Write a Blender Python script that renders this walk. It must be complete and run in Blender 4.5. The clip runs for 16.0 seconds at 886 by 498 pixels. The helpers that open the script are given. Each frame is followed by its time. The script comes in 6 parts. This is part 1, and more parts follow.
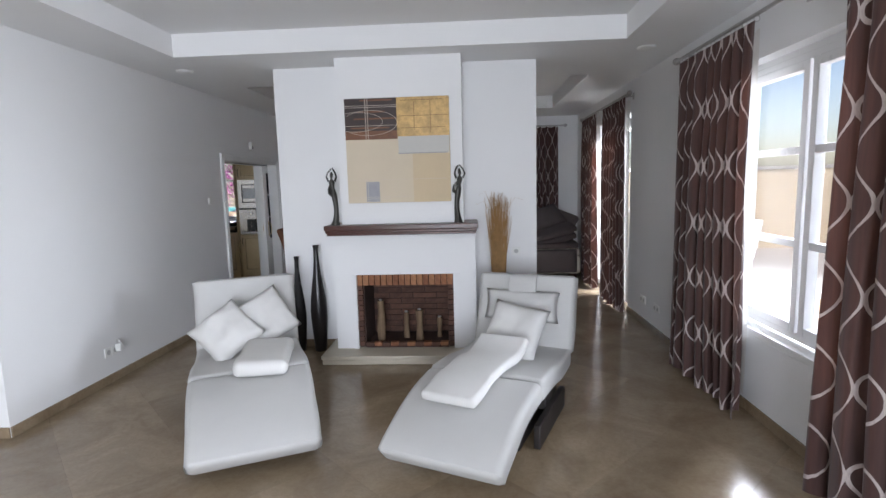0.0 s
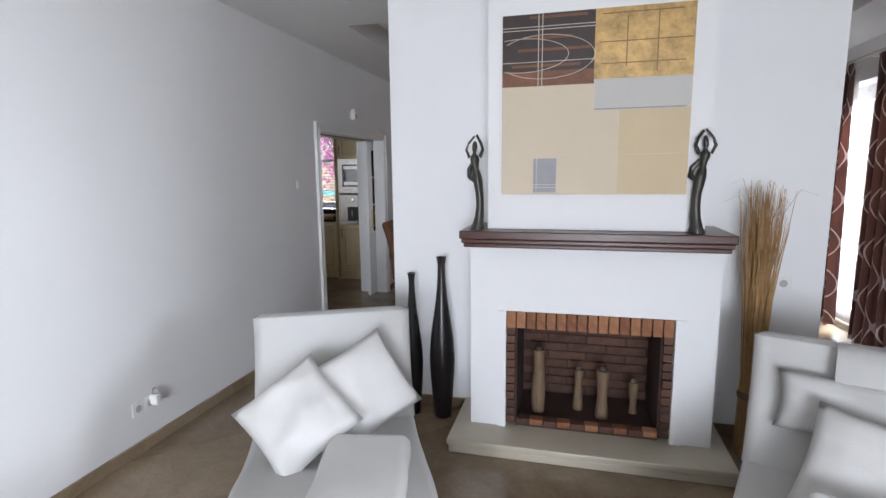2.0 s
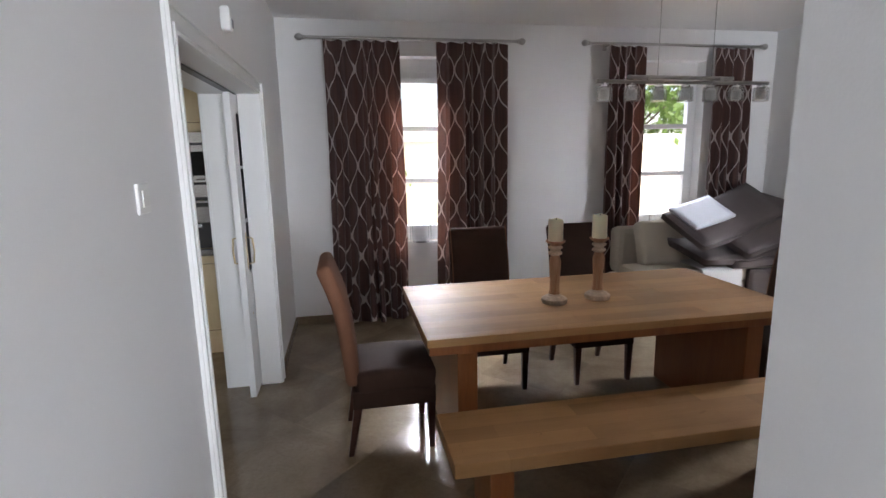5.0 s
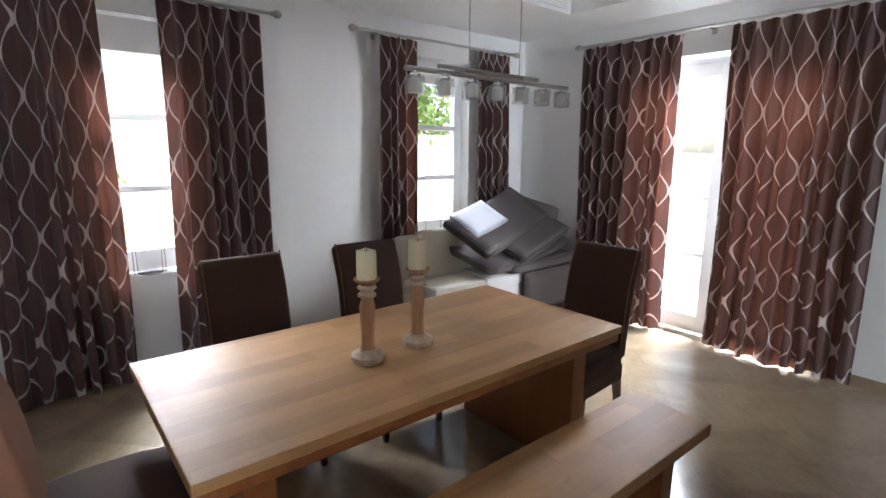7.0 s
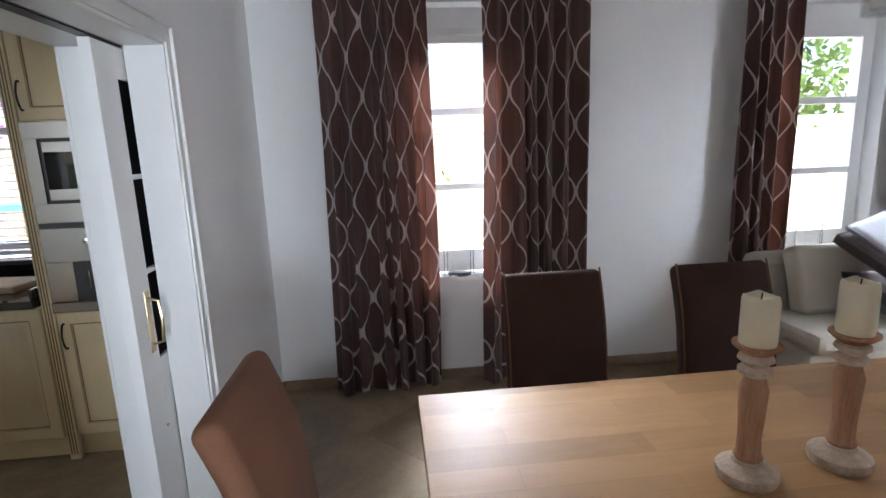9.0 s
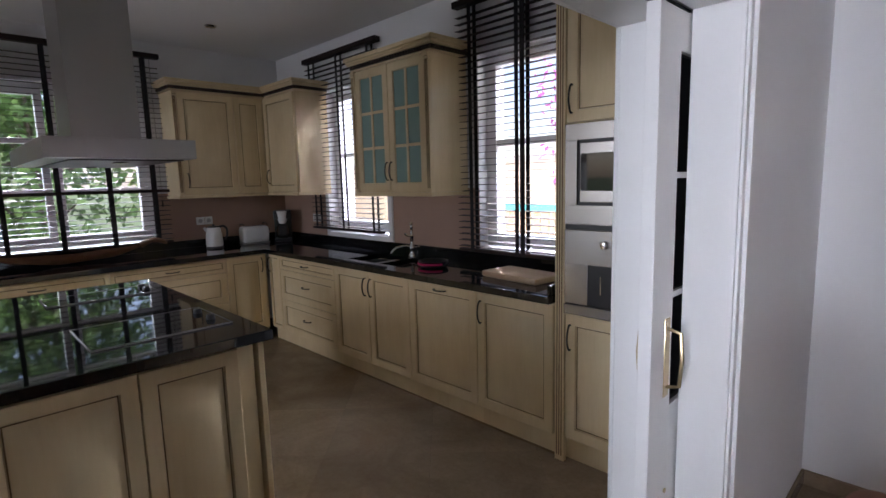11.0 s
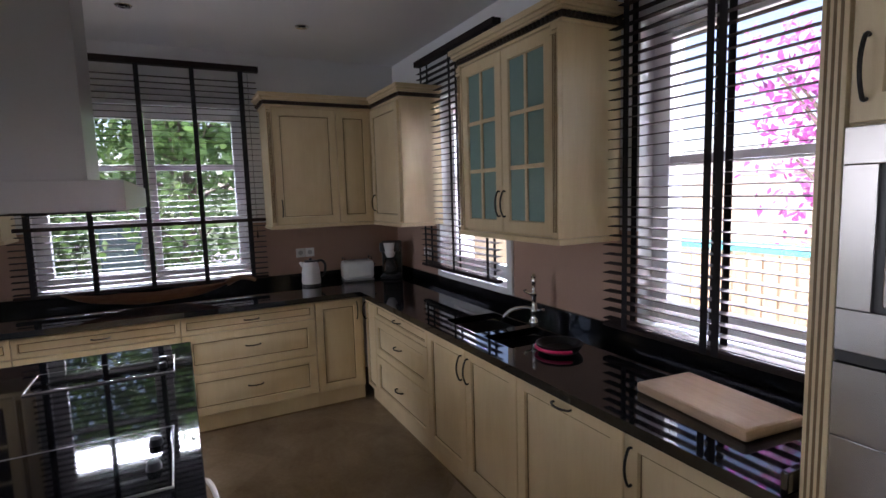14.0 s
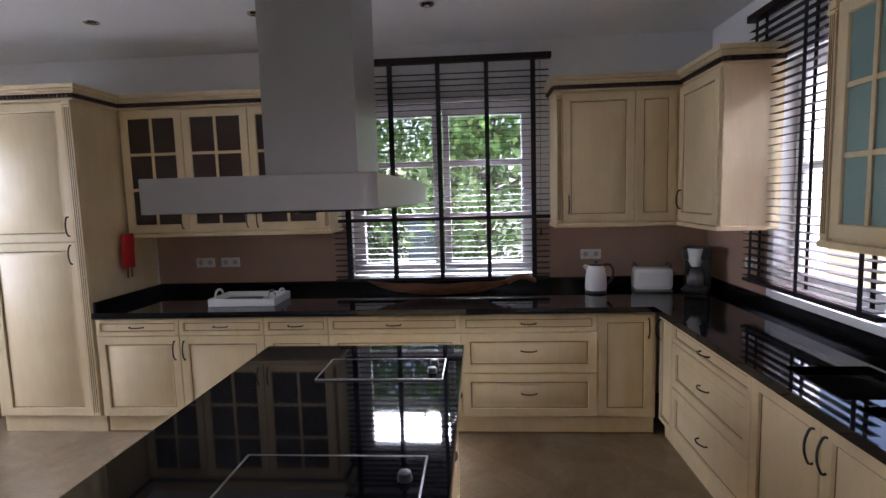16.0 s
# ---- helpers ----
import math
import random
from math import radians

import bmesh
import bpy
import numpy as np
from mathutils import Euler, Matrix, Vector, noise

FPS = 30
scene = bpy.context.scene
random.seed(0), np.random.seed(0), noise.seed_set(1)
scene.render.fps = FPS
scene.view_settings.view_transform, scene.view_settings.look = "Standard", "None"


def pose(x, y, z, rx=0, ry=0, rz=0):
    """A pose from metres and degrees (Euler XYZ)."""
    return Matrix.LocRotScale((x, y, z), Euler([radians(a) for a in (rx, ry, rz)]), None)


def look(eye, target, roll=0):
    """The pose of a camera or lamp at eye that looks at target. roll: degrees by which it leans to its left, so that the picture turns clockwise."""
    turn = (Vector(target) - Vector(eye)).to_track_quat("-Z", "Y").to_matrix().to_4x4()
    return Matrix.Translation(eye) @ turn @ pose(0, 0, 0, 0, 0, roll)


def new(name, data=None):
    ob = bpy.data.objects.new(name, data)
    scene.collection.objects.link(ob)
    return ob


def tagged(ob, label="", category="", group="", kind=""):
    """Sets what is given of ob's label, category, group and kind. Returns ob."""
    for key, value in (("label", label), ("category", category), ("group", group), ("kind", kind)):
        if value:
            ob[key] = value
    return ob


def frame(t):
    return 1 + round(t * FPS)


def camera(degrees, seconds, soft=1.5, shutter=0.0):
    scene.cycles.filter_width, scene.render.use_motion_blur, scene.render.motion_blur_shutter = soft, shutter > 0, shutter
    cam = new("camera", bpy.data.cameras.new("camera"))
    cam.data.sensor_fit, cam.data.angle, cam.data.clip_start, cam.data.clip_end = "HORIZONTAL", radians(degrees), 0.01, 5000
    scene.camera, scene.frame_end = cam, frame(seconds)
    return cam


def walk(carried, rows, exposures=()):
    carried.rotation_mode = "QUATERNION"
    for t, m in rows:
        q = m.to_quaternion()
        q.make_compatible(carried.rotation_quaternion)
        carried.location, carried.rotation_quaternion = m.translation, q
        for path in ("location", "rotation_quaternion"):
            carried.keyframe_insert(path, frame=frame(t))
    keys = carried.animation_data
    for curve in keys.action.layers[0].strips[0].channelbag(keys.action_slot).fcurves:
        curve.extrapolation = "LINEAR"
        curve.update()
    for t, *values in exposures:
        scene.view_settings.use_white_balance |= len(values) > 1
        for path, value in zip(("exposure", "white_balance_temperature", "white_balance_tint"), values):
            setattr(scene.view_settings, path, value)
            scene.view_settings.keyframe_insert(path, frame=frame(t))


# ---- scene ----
cam = camera(81.7, 16.0)
PATH = [
    (0, (0.183, -0.594, 1.625), (0.064, 1.387, 1.372), -1.5),
    (0.5, (0.176, -0.028, 1.569), (-0.003, 1.948, 1.319), -1.2),
    (1, (0.085, 0.413, 1.542), (-0.165, 2.382, 1.295), -0.5),
    (1.5, (-0.178, 0.829, 1.564), (-0.573, 2.77, 1.285), -0.2),
    (2, (-0.563, 1.213, 1.599), (-1.05, 3.129, 1.297), -0.6),
    (2.5, (-1.02, 1.581, 1.616), (-1.508, 3.498, 1.32), -0.8),
    (3, (-1.446, 1.997, 1.614), (-1.869, 3.928, 1.312), -0.9),
    (5.3, (-2.451, 4.163, 1.592), (-1.932, 6.055, 1.207), -1.0),
    (5.5, (-2.444, 4.302, 1.602), (-1.82, 6.162, 1.212), -0.9),
    (6, (-2.461, 4.571, 1.615), (-1.576, 6.321, 1.222), -0.2),
    (6.5, (-2.438, 4.713, 1.628), (-1.344, 6.341, 1.239), 0.1),
    (7, (-2.344, 4.769, 1.632), (-1.106, 6.291, 1.243), 0.5),
    (7.5, (-2.218, 4.79, 1.622), (-0.9, 6.245, 1.237), 0.4),
    (8, (-2.119, 4.922, 1.597), (-0.877, 6.436, 1.191), -1.0),
    (8.5, (-2.083, 5.231, 1.607), (-1.276, 7.011, 1.183), -2.7),
    (9, (-2.151, 5.465, 1.587), (-1.963, 7.418, 1.2), -2.1),
    (9.5, (-2.218, 5.621, 1.541), (-2.612, 7.552, 1.201), -2.9),
    (10, (-2.316, 5.744, 1.522), (-3.189, 7.517, 1.218), -2.6),
    (12.3, (-2.809, 6.263, 1.589), (-4.473, 7.351, 1.377), -0.9),
    (12.5, (-2.877, 6.346, 1.602), (-4.559, 7.41, 1.402), -0.9),
    (13, (-3.024, 6.437, 1.587), (-4.705, 7.506, 1.41), -1.0),
    (13.5, (-3.146, 6.622, 1.588), (-4.84, 7.673, 1.425), -1.1),
    (14, (-3.303, 6.876, 1.664), (-5.07, 7.787, 1.449), -1.7),
    (14.5, (-3.516, 6.949, 1.64), (-5.363, 7.686, 1.429), -1.8),
    (15, (-3.649, 7.016, 1.668), (-5.584, 7.471, 1.448), -1.9),
    (15.5, (-3.714, 7.022, 1.664), (-5.697, 7.187, 1.463), -1.5),
    (16, (-3.776, 6.975, 1.668), (-5.761, 6.836, 1.464), -1.6),
]
walk(cam, [(t, look(e, a, r)) for t, e, a, r in PATH],
     exposures=[(0.0, 0.4, 6700, 17), (1.5, 0.62, 6700, 17), (3.0, 0.68, 6800, 19), (4.5, 0.9, 6800, 18), (5.5, 1.65, 6850, 17), (8.0, 1.72, 6450, 12), (10.0, 1.45, 6450, 19),
                (12.5, 1.62, 6550, 26), (13.5, 1.62, 6500, 25), (16.0, 2.0, 6450, 26)])

# ---- light ----
world = bpy.data.worlds.new("world")
scene.world = world
world.use_nodes = True
sky = world.node_tree.nodes.new("ShaderNodeTexSky")
sky.sky_type, sky.sun_disc = "NISHITA", False
sky.sun_elevation, sky.sun_rotation = radians(64), radians(188)
sky.dust_density = 1.5
world.node_tree.links.new(sky.outputs[0], world.node_tree.nodes["Background"].inputs[0])
world.node_tree.nodes["Background"].inputs[1].default_value = 0.14
sun_lamp = new("sun", bpy.data.lights.new("sun", "SUN"))
sun_lamp.data.energy, sun_lamp.data.angle, sun_lamp.data.color = 2.4, radians(0.6), (1.0, 0.95, 0.87)
_e, _a = radians(64), radians(188)
sun_lamp.matrix_world = look((0, 0, 30), (-math.sin(_a) * math.cos(_e), -math.cos(_a) * math.cos(_e), 30 - math.sin(_e)))


def outside_lamp(name, eye, target, w, h, power, spread=58, color=(0.78, 0.89, 1.0)):
    """Area lamp added outside the rooms, standing in for daylight through an opening."""
    lamp = new(name, bpy.data.lights.new(name, "AREA"))
    lamp.data.shape, lamp.data.size, lamp.data.size_y, lamp.data.energy, lamp.data.color = "RECTANGLE", w, h, power, color
    lamp.data.spread = radians(spread)
    lamp.matrix_world = look(eye, target)
    return lamp


# set low and level outside the east window to brighten the left wall
outside_lamp("skylight_living_east", (5.6, 2.35, 2.1), (-3.0, 2.7, 1.4), 2.2, 1.8, 150, 110)
# fill lamp added behind an assumed, unseen opening in the south wall
outside_lamp("fill_living_south", (0.3, -4.3, 1.7), (-2.6, 2.0, 1.8), 3.4, 2.2, 420, 180)
outside_lamp("skylight_french_door", (4.5, 6.6, 3.65), (1.9, 6.6, 0.9), 2.6, 1.2, 720, 140)
# extra lamp over the terrace, added only to brighten the north dining wall
outside_lamp("fill_dining_north", (4.8, 3.9, 2.3), (0.0, 8.8, 1.7), 2.0, 1.8, 260, 100)
outside_lamp("skylight_dining_a", (-1.74, 11.3, 3.7), (-1.74, 8.6, 1.2), 2.2, 1.2, 100)
outside_lamp("skylight_dining_b", (0.77, 11.3, 3.7), (0.77, 8.6, 1.2), 2.2, 1.2, 34)
outside_lamp("skylight_kitchen_west", (-10.4, 6.68, 3.7), (-7.8, 6.68, 1.5), 2.6, 1.2, 80)
outside_lamp("skylight_kitchen_north_a", (-6.6, 11.2, 3.8), (-6.6, 8.6, 1.5), 1.8, 1.2, 105)
outside_lamp("skylight_kitchen_north_b", (-4.5, 11.2, 3.8), (-4.5, 8.6, 1.5), 1.8, 1.2, 95)
# extra fill for the kitchen, shining through an opening made for it
outside_lamp("fill_kitchen_south", (-6.25, 1.2, 1.9), (-6.25, 4.0, 1.7), 1.5, 2.0, 30, 180)


# ---- material helpers ----
def node_mat(name, rough=0.6, metal=0.0, spec=0.5):
    m = bpy.data.materials.new(name)
    m.use_nodes = True
    nt = m.node_tree
    b = nt.nodes["Principled BSDF"]
    b.inputs["Roughness"].default_value = rough
    b.inputs["Metallic"].default_value = metal
    b.inputs["Specular IOR Level"].default_value = spec
    return m, nt, b


def coords(nt, kind="Object", scale=(1, 1, 1)):
    tc = nt.nodes.new("ShaderNodeTexCoord")
    mp = nt.nodes.new("ShaderNodeMapping")
    mp.inputs["Scale"].default_value = scale
    nt.links.new(tc.outputs[kind], mp.inputs[0])
    return mp.outputs[0]


def noise_tex(nt, vec, scale, detail=4, rough=0.6, dist=0.0):
    n = nt.nodes.new("ShaderNodeTexNoise")
    n.inputs["Scale"].default_value, n.inputs["Detail"].default_value = scale, detail
    n.inputs["Roughness"].default_value, n.inputs["Distortion"].default_value = rough, dist
    nt.links.new(vec, n.inputs["Vector"])
    return n.outputs["Fac"]


def ramp(nt, fac, stops):
    r = nt.nodes.new("ShaderNodeValToRGB")
    els = r.color_ramp.elements
    while len(els) < len(stops):
        els.new(0.5)
    for e, (p, c) in zip(els, stops):
        e.position, e.color = p, (*c, 1)
    nt.links.new(fac, r.inputs[0])
    return r.outputs[0]


def mix(nt, fac, a, b, mode="MIX"):
    n = nt.nodes.new("ShaderNodeMix")
    n.data_type, n.blend_type = "RGBA", mode
    for sock, v in ((n.inputs[0], fac), (n.inputs[6], a), (n.inputs[7], b)):
        if isinstance(v, bpy.types.NodeSocket):
            nt.links.new(v, sock)
        elif isinstance(v, (int, float)):
            sock.default_value = v
        else:
            sock.default_value = (*v, 1)
    return n.outputs[2]


def calc(nt, op, a, b=0.0, c=0.0):
    n = nt.nodes.new("ShaderNodeMath")
    n.operation = op
    for sock, v in zip(n.inputs, (a, b, c)):
        if isinstance(v, bpy.types.NodeSocket):
            nt.links.new(v, sock)
        else:
            sock.default_value = v
    return n.outputs[0]


def bump(nt, b, height, strength=0.2, dist=0.01):
    n = nt.nodes.new("ShaderNodeBump")
    n.inputs["Strength"].default_value, n.inputs["Distance"].default_value = strength, dist
    nt.links.new(height, n.inputs["Height"])
    nt.links.new(n.outputs[0], b.inputs["Normal"])


def lerp(c, k):
    return tuple(min(1, v * k) for v in c)


def mottled(name, color, rough=0.6, metal=0.0, scale=6.0, vary=0.12, fine=90.0, relief=0.1, spec=0.5, kind="Object", gloss_vary=0.08):
    """A surface with broad and fine variation, and fine relief."""
    m, nt, b = node_mat(name, rough, metal, spec)
    v = coords(nt, kind)
    broad, small = noise_tex(nt, v, scale, 5), noise_tex(nt, v, fine, 3)
    c = ramp(nt, broad, [(0.25, lerp(color, 1 - vary)), (0.75, lerp(color, 1 + vary))])
    c = mix(nt, 0.25, c, ramp(nt, small, [(0.3, lerp(color, 1 - vary)), (0.7, lerp(color, 1 + vary))]))
    nt.links.new(c, b.inputs["Base Color"])
    nt.links.new(calc(nt, "MULTIPLY_ADD", broad, 2 * gloss_vary, rough - gloss_vary), b.inputs["Roughness"])
    if relief:
        bump(nt, b, small, relief, 0.004)
    return m


def wood(name, dark, light, rough=0.4, along="X", scale=3.0, relief=0.08, tile=0.2, spec=0.5):
    """Grain drawn out along one axis."""
    m, nt, b = node_mat(name, rough, 0, spec)
    s = {"X": (0.12, 1, 1), "Y": (1, 0.12, 1), "Z": (1, 1, 0.12)}[along]
    v = coords(nt, "Object", tuple(k * scale for k in s))
    g1 = noise_tex(nt, v, 9, 6, 0.65, 0.6)
    g2 = noise_tex(nt, v, 60, 3, 0.6)
    big = noise_tex(nt, coords(nt, "Object"), 2.2, 2)
    c = ramp(nt, g1, [(0.28, dark), (0.5, tuple((p + q) / 2 for p, q in zip(dark, light))), (0.72, light)])
    c = mix(nt, 0.3, c, ramp(nt, g2, [(0.3, dark), (0.7, light)]))
    c = mix(nt, tile, c, ramp(nt, big, [(0.3, dark), (0.7, light)]))
    nt.links.new(c, b.inputs["Base Color"])
    nt.links.new(calc(nt, "MULTIPLY_ADD", big, 0.15, rough - 0.07), b.inputs["Roughness"])
    bump(nt, b, g2, relief, 0.003)
    return m


def staves(m):
    """Glued boards of slightly different tone, with blotchy wear."""
    nt = m.node_tree
    b = nt.nodes["Principled BSDF"]
    old = b.inputs["Base Color"].links[0].from_socket
    br = nt.nodes.new("ShaderNodeTexBrick")
    br.offset, br.squash = 0.37, 1.0
    for k, v in (("Scale", 1.0), ("Mortar Size", 0.0006), ("Mortar Smooth", 0.2), ("Brick Width", 0.62), ("Row Height", 0.098), ("Bias", 0.0)):
        br.inputs[k].default_value = v
    br.inputs["Color1"].default_value, br.inputs["Color2"].default_value, br.inputs["Mortar"].default_value = (0.78, 0.74, 0.7, 1), (1.16, 1.14, 1.1, 1), (0.7, 0.62, 0.55, 1)
    nt.links.new(coords(nt, "Object"), br.inputs["Vector"])
    c = mix(nt, 0.8, old, br.outputs["Color"], "MULTIPLY")
    spot = noise_tex(nt, coords(nt, "Object"), 5.0, 6, 0.7, 0.8)
    c = mix(nt, calc(nt, "MULTIPLY", calc(nt, "GREATER_THAN", spot, 0.66), 0.3), c, (0.2, 0.09, 0.04))
    nt.links.new(c, b.inputs["Base Color"])
    nt.links.new(calc(nt, "MULTIPLY_ADD", spot, 0.3, 0.34), b.inputs["Roughness"])
    return m


# ---- materials ----
WALL = mottled("white_wall_paint", (0.8, 0.8, 0.8), 0.72, scale=1.3, vary=0.025, fine=140, relief=0.12, spec=0.3)
CEIL = mottled("ceiling_paint", (0.8, 0.8, 0.8), 0.8, scale=1.0, vary=0.02, fine=120, relief=0.06, spec=0.25)
TRIMW = mottled("white_gloss_trim", (0.8, 0.8, 0.79), 0.35, scale=3, vary=0.03, fine=60, relief=0.03)
PINKW = mottled("terracotta_backsplash_paint", (0.42, 0.27, 0.2), 0.6, scale=2.0, vary=0.07, fine=120, relief=0.08)
FRAMEW = mottled("white_window_frame", (0.82, 0.82, 0.82), 0.3, scale=4, vary=0.02, fine=50, relief=0.0)


def marble():
    m, nt, b = node_mat("polished_beige_marble", 0.16, 0, 0.5)
    oi = nt.nodes.new("ShaderNodeObjectInfo")
    tc = nt.nodes.new("ShaderNodeTexCoord")
    off = nt.nodes.new("ShaderNodeVectorMath")
    off.operation = "MULTIPLY_ADD"
    comb = nt.nodes.new("ShaderNodeCombineXYZ")
    for i in range(3):
        nt.links.new(oi.outputs["Random"], comb.inputs[i])
    nt.links.new(comb.outputs[0], off.inputs[0])
    off.inputs[1].default_value = (37, 71, 13)
    nt.links.new(tc.outputs["Object"], off.inputs[2])
    v = off.outputs[0]
    whole = nt.nodes.new("ShaderNodeNewGeometry").outputs["Position"]
    cloud, vein, fine = noise_tex(nt, whole, 2.0, 6, 0.62, 1.0), noise_tex(nt, v, 4.0, 8, 0.7, 2.2), noise_tex(nt, v, 40, 4)
    c = ramp(nt, cloud, [(0.25, (0.175, 0.118, 0.07)), (0.5, (0.26, 0.19, 0.122)), (0.8, (0.35, 0.275, 0.19))])
    line = ramp(nt, vein, [(0.47, (0, 0, 0)), (0.5, (1, 1, 1)), (0.53, (0, 0, 0))])
    c = mix(nt, calc(nt, "MULTIPLY", line, 0.25), c, (0.18, 0.12, 0.07))
    c = mix(nt, 0.12, c, ramp(nt, fine, [(0.3, (0.15, 0.115, 0.07)), (0.7, (0.38, 0.33, 0.25))]))
    tone = nt.nodes.new("ShaderNodeHueSaturation")
    nt.links.new(c, tone.inputs["Color"])
    nt.links.new(calc(nt, "MULTIPLY_ADD", oi.outputs["Random"], 0.2, 0.9), tone.inputs["Value"])
    nt.links.new(tone.outputs[0], b.inputs["Base Color"])
    nt.links.new(calc(nt, "MULTIPLY_ADD", cloud, 0.16, 0.1), b.inputs["Roughness"])
    return m


MARBLE = marble()
GROUT = mottled("grout", (0.25, 0.2, 0.14), 0.8, scale=8, vary=0.1)


def ogee_fabric():
    """Maroon cloth with a silver lattice of wavy lines, drawn in cloth metres."""
    m, nt, b = node_mat("maroon_ogee_curtain_fabric", 0.62, 0, 0.4)
    uv = nt.nodes.new("ShaderNodeTexCoord")
    sep = nt.nodes.new("ShaderNodeSeparateXYZ")
    nt.links.new(uv.outputs["UV"], sep.inputs[0])
    W, H = 0.12, 0.42
    wob = noise_tex(nt, uv.outputs["UV"], 9, 2)
    u = calc(nt, "ADD", sep.outputs[0], calc(nt, "MULTIPLY_ADD", wob, 0.012, -0.006))
    wave = calc(nt, "MULTIPLY", calc(nt, "COSINE", calc(nt, "MULTIPLY", sep.outputs[1], 2 * math.pi / H)), W * 0.46)

    def gap(x):
        f = calc(nt, "FRACT", calc(nt, "MULTIPLY", x, 1 / (2 * W)))
        return calc(nt, "MULTIPLY", calc(nt, "ABSOLUTE", calc(nt, "SUBTRACT", f, 0.5)), 2 * W)
    d = calc(nt, "MINIMUM", gap(calc(nt, "SUBTRACT", u, wave)), gap(calc(nt, "ADD", calc(nt, "ADD", u, wave), W)))
    width = calc(nt, "MULTIPLY_ADD", calc(nt, "ABSOLUTE", calc(nt, "SINE", calc(nt, "MULTIPLY", sep.outputs[1], 2 * math.pi / H))), -0.002, 0.0092)
    line = calc(nt, "LESS_THAN", d, width)
    thread = noise_tex(nt, coords(nt, "UV", (1, 0.08, 1)), 420, 2)
    slub = noise_tex(nt, coords(nt, "UV", (1, 0.05, 1)), 40, 3)
    cloth = ramp(nt, slub, [(0.3, (0.044, 0.02, 0.018)), (0.7, (0.082, 0.035, 0.029))])
    silver = ramp(nt, thread, [(0.3, (0.42, 0.35, 0.33)), (0.7, (0.58, 0.5, 0.47))])
    nt.links.new(mix(nt, line, cloth, silver), b.inputs["Base Color"])
    nt.links.new(calc(nt, "MULTIPLY_ADD", line, -0.18, 0.62), b.inputs["Roughness"])
    b.inputs["Sheen Weight"].default_value = 0.25
    trans = nt.nodes.new("ShaderNodeBsdfTranslucent")
    nt.links.new(mix(nt, line, (0.24, 0.08, 0.05), (0.4, 0.28, 0.25)), trans.inputs[0])
    sh = nt.nodes.new("ShaderNodeMixShader")
    sh.inputs[0].default_value = 0.07
    nt.links.new(b.outputs[0], sh.inputs[1])
    nt.links.new(trans.outputs[0], sh.inputs[2])
    nt.links.new(sh.outputs[0], nt.nodes["Material Output"].inputs[0])
    bump(nt, b, thread, 0.15, 0.002)
    return m


CURTAIN = ogee_fabric()
LINING = mottled("white_curtain_lining", (0.75, 0.73, 0.7), 0.8, scale=5)


def let_through(m, share):
    """Cloth or leaf that passes part of the light on its back."""
    nt = m.node_tree
    b = nt.nodes["Principled BSDF"]
    tr, sh = nt.nodes.new("ShaderNodeBsdfTranslucent"), nt.nodes.new("ShaderNodeMixShader")
    nt.links.new(b.inputs["Base Color"].links[0].from_socket, tr.inputs[0])
    sh.inputs[0].default_value = share
    nt.links.new(b.outputs[0], sh.inputs[1])
    nt.links.new(tr.outputs[0], sh.inputs[2])
    nt.links.new(sh.outputs[0], nt.nodes["Material Output"].inputs[0])


let_through(LINING, 0.35)
STEEL = mottled("brushed_steel", (0.46, 0.45, 0.44), 0.4, 1.0, scale=3, vary=0.05, fine=200, relief=0.03)
CHROME = mottled("chrome", (0.75, 0.75, 0.75), 0.1, 1.0, scale=8, vary=0.03, relief=0.0, gloss_vary=0.03)
BRASS = mottled("satin_brass", (0.55, 0.44, 0.26), 0.3, 1.0, scale=10, vary=0.06, relief=0.02)
BLACKI = mottled("black_iron", (0.03, 0.027, 0.025), 0.4, 0.6, scale=12, vary=0.2, relief=0.05)
STEEL2 = mottled("brushed_appliance_steel", (0.32, 0.3, 0.285), 0.27, 1.0, scale=3, vary=0.03, fine=200, relief=0.02, gloss_vary=0.01)
BEADM = mottled("dark_brown_bead_stain", (0.035, 0.018, 0.01), 0.5, scale=20, vary=0.25, relief=0.03)
STEEL3 = mottled("brushed_hood_steel", (0.44, 0.43, 0.42), 0.3, 1.0, scale=2, vary=0.03, fine=200, relief=0.02, gloss_vary=0.01)
CREAM = wood("antique_cream_lacquer", (0.62, 0.47, 0.26), (0.8, 0.66, 0.42), 0.38, "Z", 1.0, 0.03, 0.5)
GLAZE = mottled("brown_glaze_line", (0.2, 0.12, 0.05), 0.5, scale=20, vary=0.25, relief=0.03)
OAKW = staves(wood("honey_oak_wood", (0.34, 0.175, 0.07), (0.5, 0.285, 0.13), 0.36, "X", 1.6, 0.06, 0.45, 0.4))
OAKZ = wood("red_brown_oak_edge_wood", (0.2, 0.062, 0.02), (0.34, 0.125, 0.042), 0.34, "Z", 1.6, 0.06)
MAHOG = wood("dark_mahogany", (0.042, 0.012, 0.008), (0.085, 0.026, 0.016), 0.3, "X", 2.0, 0.05)
LEATHER = mottled("white_leather", (0.5, 0.495, 0.48), 0.5, scale=7, vary=0.03, fine=130, relief=0.14)
TERRY = mottled("white_cotton", (0.64, 0.63, 0.61), 0.9, scale=9, vary=0.03, fine=260, relief=0.5, spec=0.2)
SUEDE = mottled("brown_suede", (0.055, 0.028, 0.02), 0.8, scale=4, vary=0.25, fine=160, relief=0.2, spec=0.25)
